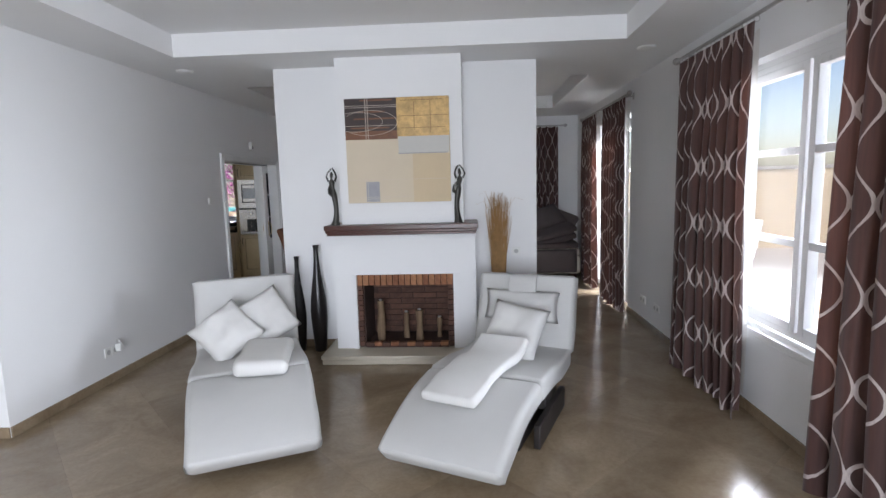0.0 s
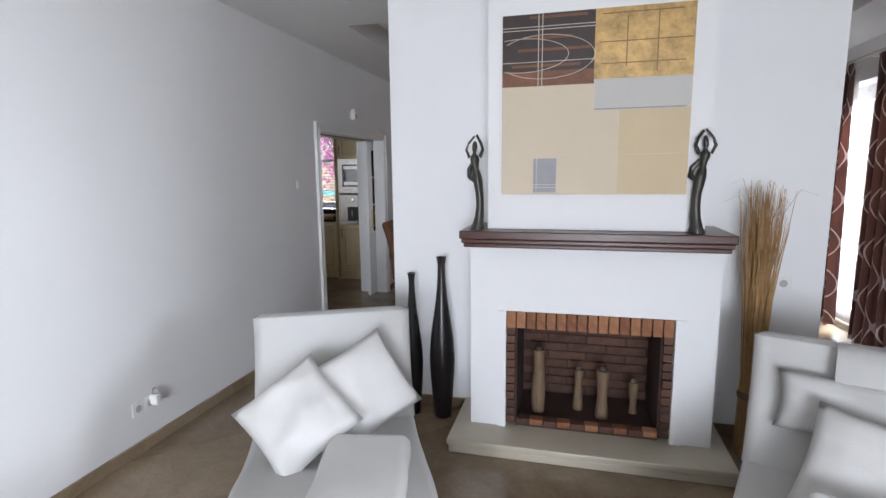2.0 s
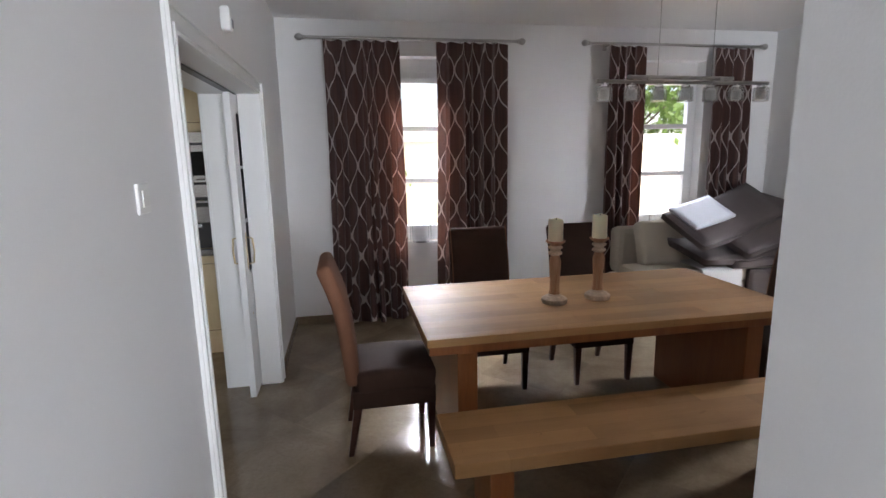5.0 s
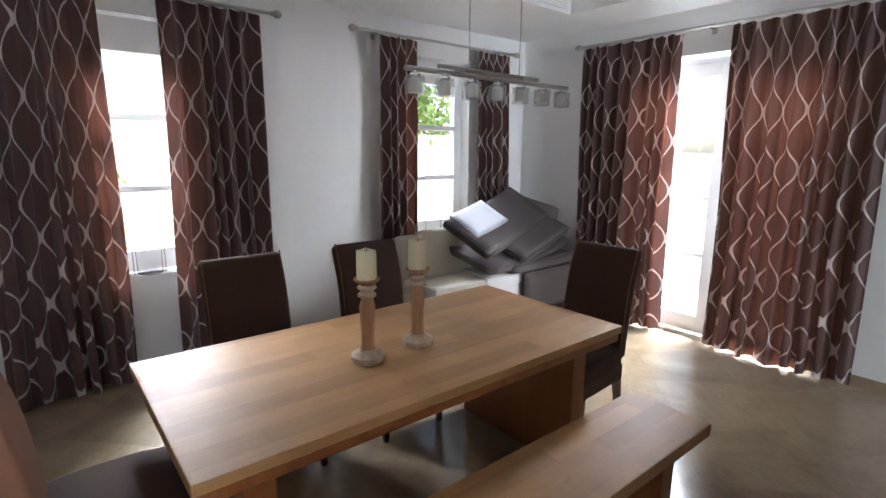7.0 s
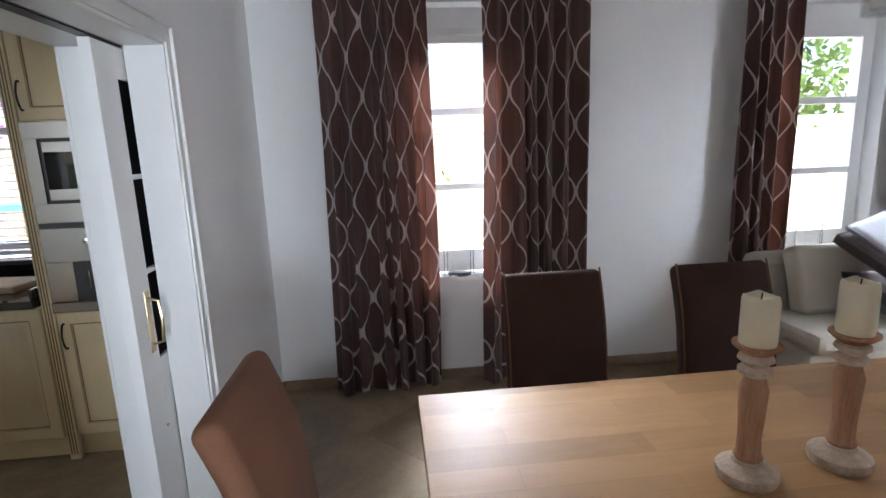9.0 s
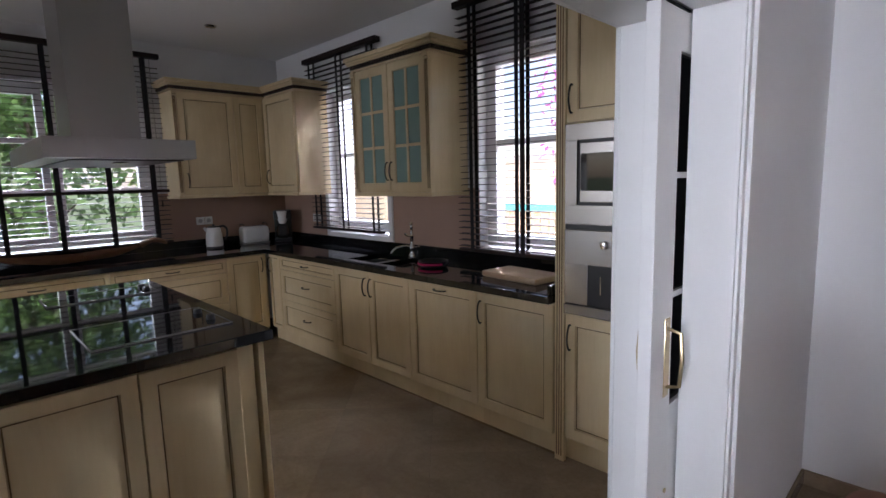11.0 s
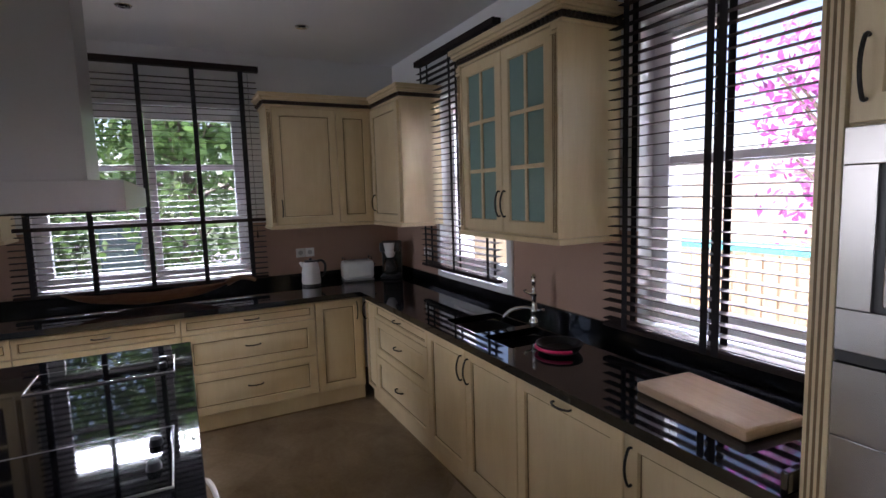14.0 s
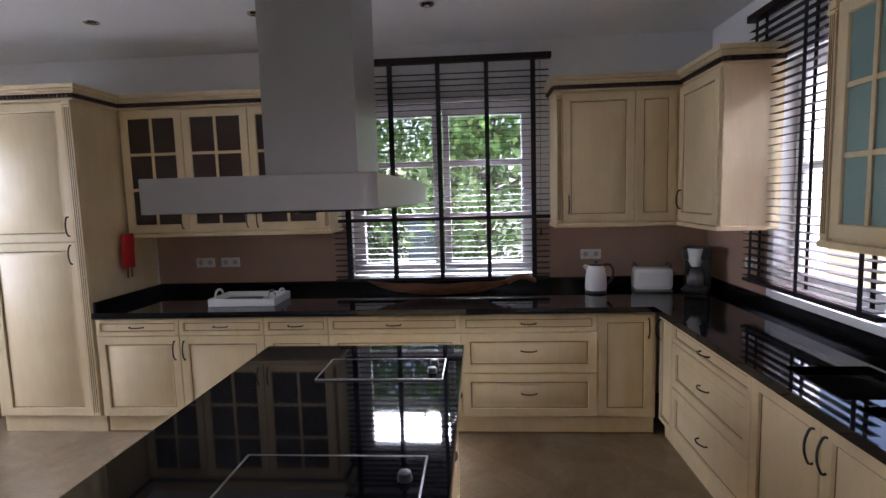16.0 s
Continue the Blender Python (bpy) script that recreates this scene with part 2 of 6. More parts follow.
# lighter suede: light falling on one backrest put into its colour; also piping
SUEDE_LIT_TRIM = mottled("lit_suede_and_piping", (0.19, 0.086, 0.05), 0.8, scale=4, vary=0.2, fine=160, relief=0.2, spec=0.25)
GRANITE = mottled("polished_black_granite", (0.006, 0.006, 0.007), 0.04, scale=40, vary=0.6, fine=500, relief=0.0, spec=0.5, gloss_vary=0.02)
BLINDW = wood("dark_wenge_slat", (0.012, 0.007, 0.006), (0.03, 0.016, 0.013), 0.6, "X", 2.0, 0.05, 0.2, 0.25)
TAPE = mottled("black_ladder_tape", (0.012, 0.01, 0.012), 0.85, scale=30, vary=0.2, fine=300, relief=0.2)
BLACKP = mottled("black_plastic", (0.015, 0.015, 0.016), 0.35, scale=15, vary=0.15, relief=0.03)
WHITEP = mottled("white_plastic", (0.78, 0.78, 0.76), 0.3, scale=15, vary=0.03, relief=0.0)
GREYF = mottled("taupe_grey_cushion_fabric", (0.1, 0.08, 0.078), 0.85, scale=6, vary=0.15, fine=220, relief=0.3)
CREAMF = mottled("cream_sofa_leather", (0.62, 0.57, 0.48), 0.5, scale=5, vary=0.06, fine=120, relief=0.12)


def clear_glass(name, tint=(1, 1, 1), rough=0.0):
    m, nt, b = node_mat(name, rough)
    b.inputs["Base Color"].default_value = (*tint, 1)
    b.inputs["Transmission Weight"].default_value = 1.0
    b.inputs["IOR"].default_value = 1.45
    return m


def pane_glass(name):
    """A thin pane: lets light straight through and mirrors a little."""
    m, nt, b = node_mat(name)
    tr, gl = nt.nodes.new("ShaderNodeBsdfTransparent"), nt.nodes.new("ShaderNodeBsdfGlossy")
    gl.inputs["Roughness"].default_value = 0.02
    fr, sh = nt.nodes.new("ShaderNodeLayerWeight"), nt.nodes.new("ShaderNodeMixShader")
    fr.inputs[0].default_value = 0.25
    nt.links.new(calc(nt, "MULTIPLY_ADD", calc(nt, "POWER", fr.outputs["Facing"], 2.0), 0.3, 0.03), sh.inputs[0])
    nt.links.new(tr.outputs[0], sh.inputs[1])
    nt.links.new(gl.outputs[0], sh.inputs[2])
    nt.links.new(sh.outputs[0], nt.nodes["Material Output"].inputs[0])
    return m


PANE = pane_glass("window_glass")
GLASS = clear_glass("clear_glass")
def shade_glass(name):
    """Thin clear glass with a slightly milky body."""
    m, nt, b = node_mat(name, 0.08)
    b.inputs["Base Color"].default_value = (0.8, 0.82, 0.82, 1)
    tr, sh = nt.nodes.new("ShaderNodeBsdfTransparent"), nt.nodes.new("ShaderNodeMixShader")
    v = coords(nt, "Object")
    nt.links.new(calc(nt, "MULTIPLY_ADD", noise_tex(nt, v, 20, 2), 0.2, 0.12), sh.inputs[0])
    nt.links.new(tr.outputs[0], sh.inputs[1])
    nt.links.new(b.outputs[0], sh.inputs[2])
    nt.links.new(sh.outputs[0], nt.nodes["Material Output"].inputs[0])
    return m


SHADEG = shade_glass("thin_clear_shade_glass")
FROST = mottled("frosted_cabinet_glass", (0.22, 0.33, 0.3), 0.2, scale=3, vary=0.06, relief=0.0)
SMOKE = mottled("dark_cabinet_glass", (0.06, 0.04, 0.035), 0.12, scale=3, vary=0.3, relief=0.0)


# ---- mesh helpers ----
def box(bm, x0, x1, y0, y1, z0, z1, bev=0.0, seg=2):
    if bev and bm.faces.layers.int.get("boxy") is None:
        bm.faces.layers.int.new("boxy")
    vs = [bm.verts.new((x, y, z)) for x in (x0, x1) for y in (y0, y1) for z in (z0, z1)]
    fs = [bm.faces.new([vs[i] for i in q]) for q in ((0, 1, 3, 2), (4, 6, 7, 5), (0, 4, 5, 1), (2, 3, 7, 6), (0, 2, 6, 4), (1, 5, 7, 3))]
    if bev:
        es = list({e for f in fs for e in f.edges})
        bmesh.ops.bevel(bm, geom=es, offset=bev, segments=seg, affect="EDGES", profile=0.5)
    return vs


def boxes(*specs, bev=0.0):
    bm = bmesh.new()
    for s in specs:
        box(bm, *s, bev=bev)
    return bm


def lathe(profile, seg=24):
    """A turned shape round z, from (radius, z) pairs going up."""
    bm = bmesh.new()
    rings = []
    for r, z in profile:
        rings.append([bm.verts.new((r * math.cos(2 * math.pi * i / seg), r * math.sin(2 * math.pi * i / seg), z)) for i in range(seg)])
    for a, b in zip(rings, rings[1:]):
        for i in range(seg):
            bm.faces.new((a[i], a[(i + 1) % seg], b[(i + 1) % seg], b[i]))
    bm.faces.new(rings[0][::-1])
    bm.faces.new(rings[-1])
    return bm


def tube(points, radius, seg=8, bm=None):
    """A round bar along points; radius is a number or one for each point."""
    bm = bm or bmesh.new()
    pts = [Vector(p) for p in points]
    rad = radius if isinstance(radius, (list, tuple)) else [radius] * len(pts)
    rings, prev = [], None
    for i, p in enumerate(pts):
        d = (pts[min(i + 1, len(pts) - 1)] - pts[max(i - 1, 0)]).normalized()
        ref = prev if prev is not None else (Vector((0, 0, 1)) if abs(d.z) < 0.9 else Vector((1, 0, 0)))
        s = d.cross(ref).normalized()
        n = s.cross(d).normalized()
        prev = n
        rings.append([bm.verts.new(p + rad[i] * (math.cos(2 * math.pi * k / seg) * s + math.sin(2 * math.pi * k / seg) * n)) for k in range(seg)])
    for a, b in zip(rings, rings[1:]):
        for k in range(seg):
            bm.faces.new((a[k], a[(k + 1) % seg], b[(k + 1) % seg], b[k]))
    bm.faces.new(rings[0][::-1])
    bm.faces.new(rings[-1])
    return bm


def arc(n, f):
    return [f(i / n) for i in range(n + 1)]


def finish(name, bm, material, smooth=False):
    bmesh.ops.recalc_face_normals(bm, faces=bm.faces)
    me = bpy.data.meshes.new(name)
    boxy = bm.faces.layers.int.get("boxy") is not None
    bm.to_mesh(me)
    bm.free()
    me.materials.append(material)
    if smooth:
        me.shade_smooth()
        if smooth != "all":
            me.set_sharp_from_angle(angle=radians(40))
        if boxy:
            me.polygons.foreach_set("use_smooth", [max(map(abs, p.normal)) < 0.9995 for p in me.polygons])
    return me


def part(name, bm, material, parent, label="", smooth=True, at=None):
    ob = new(name, finish(name, bm, material, smooth))
    ob.parent = parent
    if at is not None:
        ob.matrix_basis = at
    return tagged(ob, label)


def thing(name, label, category, m=None, group=""):
    e = new(name)
    e.empty_display_size = 0.1
    if m is not None:
        e.matrix_basis = m
    return tagged(e, label, category, group)


def solid(name, bm, material, label, category, m=None, group="", smooth=True):
    ob = new(name, finish(name, bm, material, smooth))
    if m is not None:
        ob.matrix_basis = m
    return tagged(ob, label, category, group)


def structure(name, bm, material, label, smooth=False):
    return tagged(new(name, finish(name, bm, material, smooth)), label, kind="structure")


def wall_boxes(axis, a0, a1, u0, u1, z0, z1, holes=()):
    """Boxes of a wall across the given axis, with openings (u0, u1, z0, z1)."""
    bm = bmesh.new()
    cuts = sorted({u0, u1, *[h[0] for h in holes], *[h[1] for h in holes]})
    for a, b in zip(cuts, cuts[1:]):
        spans, low = [], z0
        for h in sorted((h for h in holes if h[0] <= a + 1e-6 and h[1] >= b - 1e-6), key=lambda h: h[2]):
            spans.append((low, h[2]))
            low = h[3]
        spans.append((low, z1))
        for s, e in spans:
            if e - s > 1e-4:
                box(bm, *((a0, a1, a, b) if axis == "x" else (a, b, a0, a1)), s, e)
    return bm


# ---- structure ----
LX, RX, FY, PY = -2.95, 2.07, 8.80, 4.43   # left and right wall, far wall, partition
KX = -7.99                                  # kitchen's west wall
CZ, TZ, KZ = 2.76, 2.95, 2.88               # low ceiling, tray, kitchen ceiling
WIN_A, WIN_B = (-2.22, -1.26, 0.70, 2.46), (0.28, 1.26, 0.70, 2.46)
WIN_L, WIN_F = (1.68, 3.52, 0.55, 2.38), (5.72, 7.52, 0.0, 2.40)
KW_N1, KW_N2, KW_W = (-7.04, -6.09, 1.03, 2.42), (-5.02, -4.06, 1.00, 2.42), (5.92, 7.44, 1.00, 2.42)
DOOR, HOLE = (5.80, 7.50, 0.0, 1.985), (5.785, 7.515, 0.0, 2.0)

structure("floor", boxes((KX - 0.3, RX + 0.3, -3.6, FY + 0.3, -0.2, -0.012)), GROUT, "polished beige marble tile floor")
structure("wall_north", wall_boxes("y", FY, FY + 0.3, KX - 0.3, RX + 0.3, 0, 3.2, [WIN_A, WIN_B, KW_N1, KW_N2]), WALL, "white painted exterior wall with window openings")
structure("wall_east", wall_boxes("x", RX, RX + 0.3, -3.3, FY, 0, 3.2, [WIN_L, WIN_F]), WALL, "white painted wall with window and french door openings")
structure("wall_west_kitchen", wall_boxes("x", KX - 0.3, KX, 2.65, FY, 0, 3.2, [KW_W]), WALL, "white painted kitchen wall with a window opening")
structure("wall_kitchen_dining", wall_boxes("x", LX - 0.12, LX, 2.5, FY, 0, 3.2, [HOLE]), WALL, "white painted wall with a wide door opening")
structure("wall_kitchen_side", wall_boxes("x", LX - 0.34, LX - 0.18, 2.65, FY, 0, 3.2, [HOLE]), WALL, "white painted kitchen side of the pocket wall")
# the opening is unseen, cut so the kitchen fill lamp can shine in
structure("wall_living_return", wall_boxes("y", 2.5, 2.65, KX - 0.3, LX - 0.12, 0, 3.2, [(-7.0, -5.5, 0.1, 2.3)]), WALL, "white painted return wall with an opening added for fill light")
# unseen end wall; its opening is added to let the living room fill in
structure("wall_south", wall_boxes("y", -3.3, -3.0, -5.3, RX + 0.3, 0, 3.2, [(-2.2, 1.2, 0.1, 2.3)]), WALL, "unseen white wall with an opening added for fill light")
structure("wall_west_living", wall_boxes("x", -5.3, -5.0, -3.0, 2.5, 0, 3.2), WALL, "white painted wall")
structure("wall_partition", wall_boxes("y", PY, PY + 0.22, -1.72, 0.80, 0, CZ, [(-0.92, -0.01, 0.0, 0.795)]), WALL, "white fireplace partition wall")


def tray_ceiling(name, x0, x1, y0, y1, tx0, tx1, ty0, ty1):
    bm = boxes((x0, x1, y0, ty0, CZ, CZ + 0.3), (x0, x1, ty1, y1, CZ, CZ + 0.3), (x0, tx0, ty0, ty1, CZ, CZ + 0.3), (tx1, x1, ty0, ty1, CZ, CZ + 0.3),
               (tx0, tx1, ty0, ty1, TZ, TZ + 0.11))
    structure(name, bm, CEIL, "white ceiling with a raised tray")


tray_ceiling("ceiling_living", -5.0, RX, -3.0, 4.5, -2.36, 1.46, -1.5, 3.84)
tray_ceiling("ceiling_dining", LX, RX, 4.5, FY, -2.36, 1.46, 5.25, 7.74)
structure("ceiling_kitchen", boxes((KX, LX - 0.34, 2.65, FY, KZ, KZ + 0.2)), CEIL, "white kitchen ceiling")


def skirting(name, *runs):
    bm = bmesh.new()
    for r in runs:
        box(bm, *r, 0.0, 0.075, bev=0.003, seg=1)
    structure(name, bm, MARBLE, "beige marble skirting")


skirting("baseboard", (LX, LX + 0.014, 2.5, 5.69), (LX, LX + 0.014, 7.61, FY), (LX + 0.014, RX - 0.014, FY - 0.014, FY),
         (RX - 0.014, RX, -3.0, 5.72), (RX - 0.014, RX, 7.52, FY - 0.014), (-4.9, LX, 2.486, 2.5),
         (-1.72, -1.23, PY - 0.014, PY), (0.28, 0.80, PY - 0.014, PY))


def casing(name, x, face):
    """Moulded casing round the kitchen doorway on one face of the wall."""
    y0, y1, _, z1 = DOOR
    bm, s = bmesh.new(), face
    for w0, w1, d in ((0.0, 0.09, 0.014), (0.012, 0.03, 0.022), (0.07, 0.086, 0.026)):
        a, b = sorted((x, x + s * d))
        box(bm, a, b, y0 - w1, y0 - w0, 0, z1 + w1, bev=0.003)
        box(bm, a, b, y1 + w0, y1 + w1, 0, z1 + w1, bev=0.003)
        box(bm, a, b, y0 - w0, y1 + w0, z1 + w0, z1 + w1, bev=0.003)
    structure(name, bm, TRIMW, "white moulded wooden door casing", True)


casing("trim_door_dining", LX, 1)
casing("trim_door_kitchen", LX - 0.34, -1)
structure("trim_jamb", boxes((LX - 0.125, LX + 0.004, 5.785, 5.80, 0, 2.0), (LX - 0.34, LX - 0.175, 5.785, 5.80, 0, 2.0), (LX - 0.125, LX + 0.004, 7.50, 7.515, 0, 2.0),
                             (LX - 0.34, LX - 0.175, 7.50, 7.515, 0, 2.0), (LX - 0.125, LX + 0.004, 5.80, 7.50, 1.985, 2.0), (LX - 0.34, LX - 0.175, 5.80, 7.50, 1.985, 2.0), bev=0.002), TRIMW, "white door lining", True)


def window(name, m, w, h, cols, bars, sash=0.055, depth=0.06, low=None, bar=0.046, label="white framed window with glazing bars"):
    """A window in the plane y = 0, from x 0 to w and z 0 to h. cols: (x0, x1) of each sash; bars: heights of the glazing bars."""
    ob = thing(name, label, "window", m)
    tagged(ob, kind="structure")
    bm = boxes((0, 0.05, -depth / 2, depth / 2, 0, h), (w - 0.05, w, -depth / 2, depth / 2, 0, h), (0.05, w - 0.05, -depth / 2, depth / 2, 0, 0.05), (0.05, w - 0.05, -depth / 2, depth / 2, h - 0.05, h), bev=0.004)
    part("window_frame", bm, FRAMEW, ob)
    for x0, x1 in cols:
        d = depth / 2 + 0.012
        s = boxes((x0, x0 + sash, -d, d - 0.02, 0.045, h - 0.045), (x1 - sash, x1, -d, d - 0.02, 0.045, h - 0.045), (x0 + sash, x1 - sash, -d, d - 0.02, 0.045, 0.045 + (low or sash)), (x0 + sash, x1 - sash, -d, d - 0.02, h - 0.045 - sash, h - 0.045), bev=0.004)
        for z in bars:
            box(s, x0 + sash, x1 - sash, -d + 0.004, d - 0.024, z - bar / 2, z + bar / 2, bev=0.003)
        sash_ob = part("sash", s, FRAMEW, ob)
        edges = [0.045 + (low or sash), *bars, h - 0.045 - sash]
        for a, b in zip(edges, edges[1:]):
            p = part("pane", boxes((x0 + sash - 0.004, x1 - sash + 0.004, -0.014, -0.010, a, b)), PANE, sash_ob, smooth=False)
            p.visible_shadow = False
    return ob


def sill(parent_name, *dims):
    structure(parent_name, boxes(dims, bev=0.004), TRIMW, "white painted window sill", True)


window("window_1", pose(-2.22, 8.95, 0.74), 0.96, 1.60, [(0.045, 0.915)], [0.59, 1.08], low=0.11)
window("window_2", pose(0.28, 8.95, 0.74), 0.98, 1.60, [(0.045, 0.935)], [0.59, 1.08], low=0.11)
window("window_3", pose(2.2, 3.52, 0.60, 0, 0, -90), 1.84, 1.74, [(0.045, 0.905), (0.935, 1.795)], [0.60, 1.17])
window("window_4", pose(-7.04, 8.92, 1.05), 0.95, 1.37, [(0.045, 0.905)], [0.74])
window("window_5", pose(-5.02, 8.92, 1.02), 0.96, 1.40, [(0.045, 0.915)], [0.76])
window("window_6", pose(-8.1, 5.92, 1.02, 0, 0, 90), 1.52, 1.40, [(0.045, 0.745), (0.775, 1.475)], [0.48, 0.92])
window("window_7", pose(2.2, 7.52, 0.02, 0, 0, -90), 1.80, 2.36, [(0.045, 0.895), (0.905, 1.755)], [0.70, 1.2, 1.71], sash=0.11, bar=0.04, label="white framed french door with glazing bars")
sill("sill_1", -2.22, -1.26, 8.79, 8.92, 0.70, 0.735)
sill("sill_2", 0.28, 1.26, 8.79, 8.92, 0.70, 0.735)
sill("sill_3", 2.06, 2.17, 1.68, 3.52, 0.55, 0.59)
structure("trim_window_heads", boxes((-2.22, -1.26, 8.93, 8.97, 2.34, 2.46), (0.28, 1.26, 8.93, 8.97, 2.34, 2.46), (2.18, 2.22, 1.68, 3.52, 2.34, 2.38)), FRAMEW, "white roller shutter boxes above windows")


# ---- soft shapes ----
def slab(profile, thick, width, bev=0.03, seg=3):
    """A bent upholstered slab: profile gives its top line in (y, z); it is as wide as given, along x."""
    bm = bmesh.new()
    low = []
    for i, (y, z) in enumerate(profile):
        y0, z0 = profile[max(i - 1, 0)]
        y1, z1 = profile[min(i + 1, len(profile) - 1)]
        n = Vector((-(z1 - z0), y1 - y0)).normalized()
        low.append((y - n.x * thick, z - n.y * thick))
    loop = profile + low[::-1]
    sides = [[bm.verts.new((x, y, z)) for y, z in loop] for x in (-width / 2, width / 2)]
    n = len(loop)
    for i in range(n):
        bm.faces.new((sides[0][i], sides[0][(i + 1) % n], sides[1][(i + 1) % n], sides[1][i]))
    m = len(profile)
    for s in sides:
        for i in range(m - 1):
            bm.faces.new((s[i], s[i + 1], s[n - 2 - i], s[n - 1 - i]))
    bmesh.ops.recalc_face_normals(bm, faces=bm.faces)
    es = [e for e in bm.edges if e.calc_face_angle(0) > radians(50)]
    bmesh.ops.bevel(bm, geom=es, offset=bev, segments=seg, affect="EDGES", profile=0.5)
    return bm


def pillow(w, h, t, seed=0, n=14, sag=0.0):
    """A stuffed cushion, flat in x and y, with pinched corners and soft wrinkles."""
    bm = bmesh.new()
    rows = {}
    for side in (1, -1):
        for i in range(n + 1):
            for j in range(n + 1):
                u, v = 2 * i / n - 1, 2 * j / n - 1
                rim = abs(u) > 0.999 or abs(v) > 0.999
                if rim and side < 0:
                    rows[side, i, j] = rows[1, i, j]
                    continue
                k = (max(0, 1 - u ** 4) * max(0, 1 - v ** 4)) ** 0.42
                pinch = 1 - 0.07 * (1 - abs(u) ** 2) * (abs(v) ** 3) - 0.07 * (1 - abs(v) ** 2) * (abs(u) ** 3)
                p = Vector((u * w / 2 * pinch, v * h / 2 * pinch, side * t / 2 * k))
                nz = noise.noise(Vector((u * 1.6 + seed * 7.1, v * 1.6, side * 2.0 + seed))) + 0.4 * noise.noise(Vector((u * 4.6 + seed * 3.1, v * 4.6, side * 2.0 + seed)))
                p.z += 0.32 * t * nz * k - sag * (u * u + v * v) * 0.5
                rows[side, i, j] = bm.verts.new(p)
    for side in (1, -1):
        for i in range(n):
            for j in range(n):
                q = [rows[side, i, j], rows[side, i + 1, j], rows[side, i + 1, j + 1], rows[side, i, j + 1]]
                bm.faces.new(q if side > 0 else q[::-1])
    return bm


def smooth_line(pts, n=6):
    """Points along a smooth curve through pts."""
    out = []
    for i in range(len(pts) - 1):
        p0, p1, p2, p3 = (Vector(pts[max(0, min(len(pts) - 1, k))]) for k in (i - 1, i, i + 1, i + 2))
        for s in range(n):
            t = s / n
            q = 0.5 * ((2 * p1) + (p2 - p0) * t + (2 * p0 - 5 * p1 + 4 * p2 - p3) * t * t + (3 * p1 - p0 - 3 * p2 + p3) * t ** 3)
            out.append(tuple(q))
    return out + [tuple(pts[-1])]


# ---- curtains ----
def curtain(width, height, folds, seed, flat=1.0, side=1, gather=0.0):
    """A hung curtain in the plane y = 0, from x 0 to width, hem at z 0; pinch pleats at the top, deep folds below."""
    bm = bmesh.new()
    uvl = bm.loops.layers.uv.new("UVMap")
    rnd = random.Random(seed)
    nu, nv = folds * 12, 34
    ph = [rnd.uniform(-0.5, 0.5) for _ in range(folds + 2)]
    am = [rnd.uniform(0.65, 1.2) for _ in range(folds + 2)]
    grid, arcs = [], []
    for j in range(nv + 1):
        v = j / nv
        row, s, last, line = [], 0.0, None, []
        for i in range(nu + 1):
            u = i / nu
            k = min(max(u + 0.03 * math.sin(8.3 * u + seed) + 0.016 * math.sin(19 * u + 2 * seed), 0), 1) * folds
            f = int(min(k, folds - 1))
            a = am[f] * (1 - (k - f)) + am[f + 1] * (k - f)
            p = ph[f] * (1 - (k - f)) + ph[f + 1] * (k - f)
            depth = 0.044 * a * (0.55 + 0.45 * min(1, v * 3)) if v > 0.04 else 0.024 * a
            lean = 0.02 * math.sin(3.1 * v + 5 * u + seed)
            x = u * width + 0.11 * flat * width / folds * math.sin(2 * math.pi * k * 2 + 3 * v + p) * min(1, v * 2) + lean * v
            x = x * (1 - gather * math.sin(math.pi * v)) + gather * math.sin(math.pi * v) * width * (0.5 - 0.5 * side)
            y = -0.015 + flat * depth * math.sin(2 * math.pi * k + p * 4 * v) + 0.02 * math.sin(6 * u + 2.5 * v + seed) * v
            z = height * (1 - v) + (0.012 * math.sin(2 * math.pi * k) if j == 0 else 0) + (0.014 * math.sin(4.3 * k + seed) if j == nv else 0)
            q = Vector((x, y, z))
            if last is not None:
                s += (q - last).length
            last = q
            row.append(bm.verts.new(q))
            line.append(s)
        grid.append(row)
        arcs.append(line)
    for j in range(nv):
        for i in range(nu):
            f = bm.faces.new((grid[j][i], grid[j + 1][i], grid[j + 1][i + 1], grid[j][i + 1]))
            for lp, (jj, ii) in zip(f.loops, ((j, i), (j + 1, i), (j + 1, i + 1), (j, i + 1))):
                lp[uvl].uv = (arcs[nv // 2][ii] + seed * 0.37, (1 - jj / nv) * height)
    return bm


def hang(name, m, width, height, folds, seed, label, group, gather=0.0, side=1):
    c = thing(name, label, "curtain", m, group)
    bm = curtain(width, height, folds, seed, gather=gather, side=side)
    part("cloth", bm, CURTAIN, c, smooth="all")
    hem = curtain(width - 0.2, height, folds, seed, 0.2, gather=gather, side=side)
    bmesh.ops.delete(hem, geom=[v for v in hem.verts if v.co.z < 0.12], context="VERTS")
    bmesh.ops.translate(hem, vec=(0.1, 0.085, -0.02), verts=hem.verts)
    part("lining", hem, LINING, c, "white lining behind the cloth", smooth="all")
    for i in range(folds + 1):
        x = min(max(width * i / folds, 0.01), width - 0.01)
        ring = tube([(x, 0.018 * math.cos(a), height + 0.012 + 0.018 * math.sin(a)) for a in [2 * math.pi * k / 12 for k in range(13)]], 0.0022, 5)
        part("ring", ring, STEEL, c)
    return c


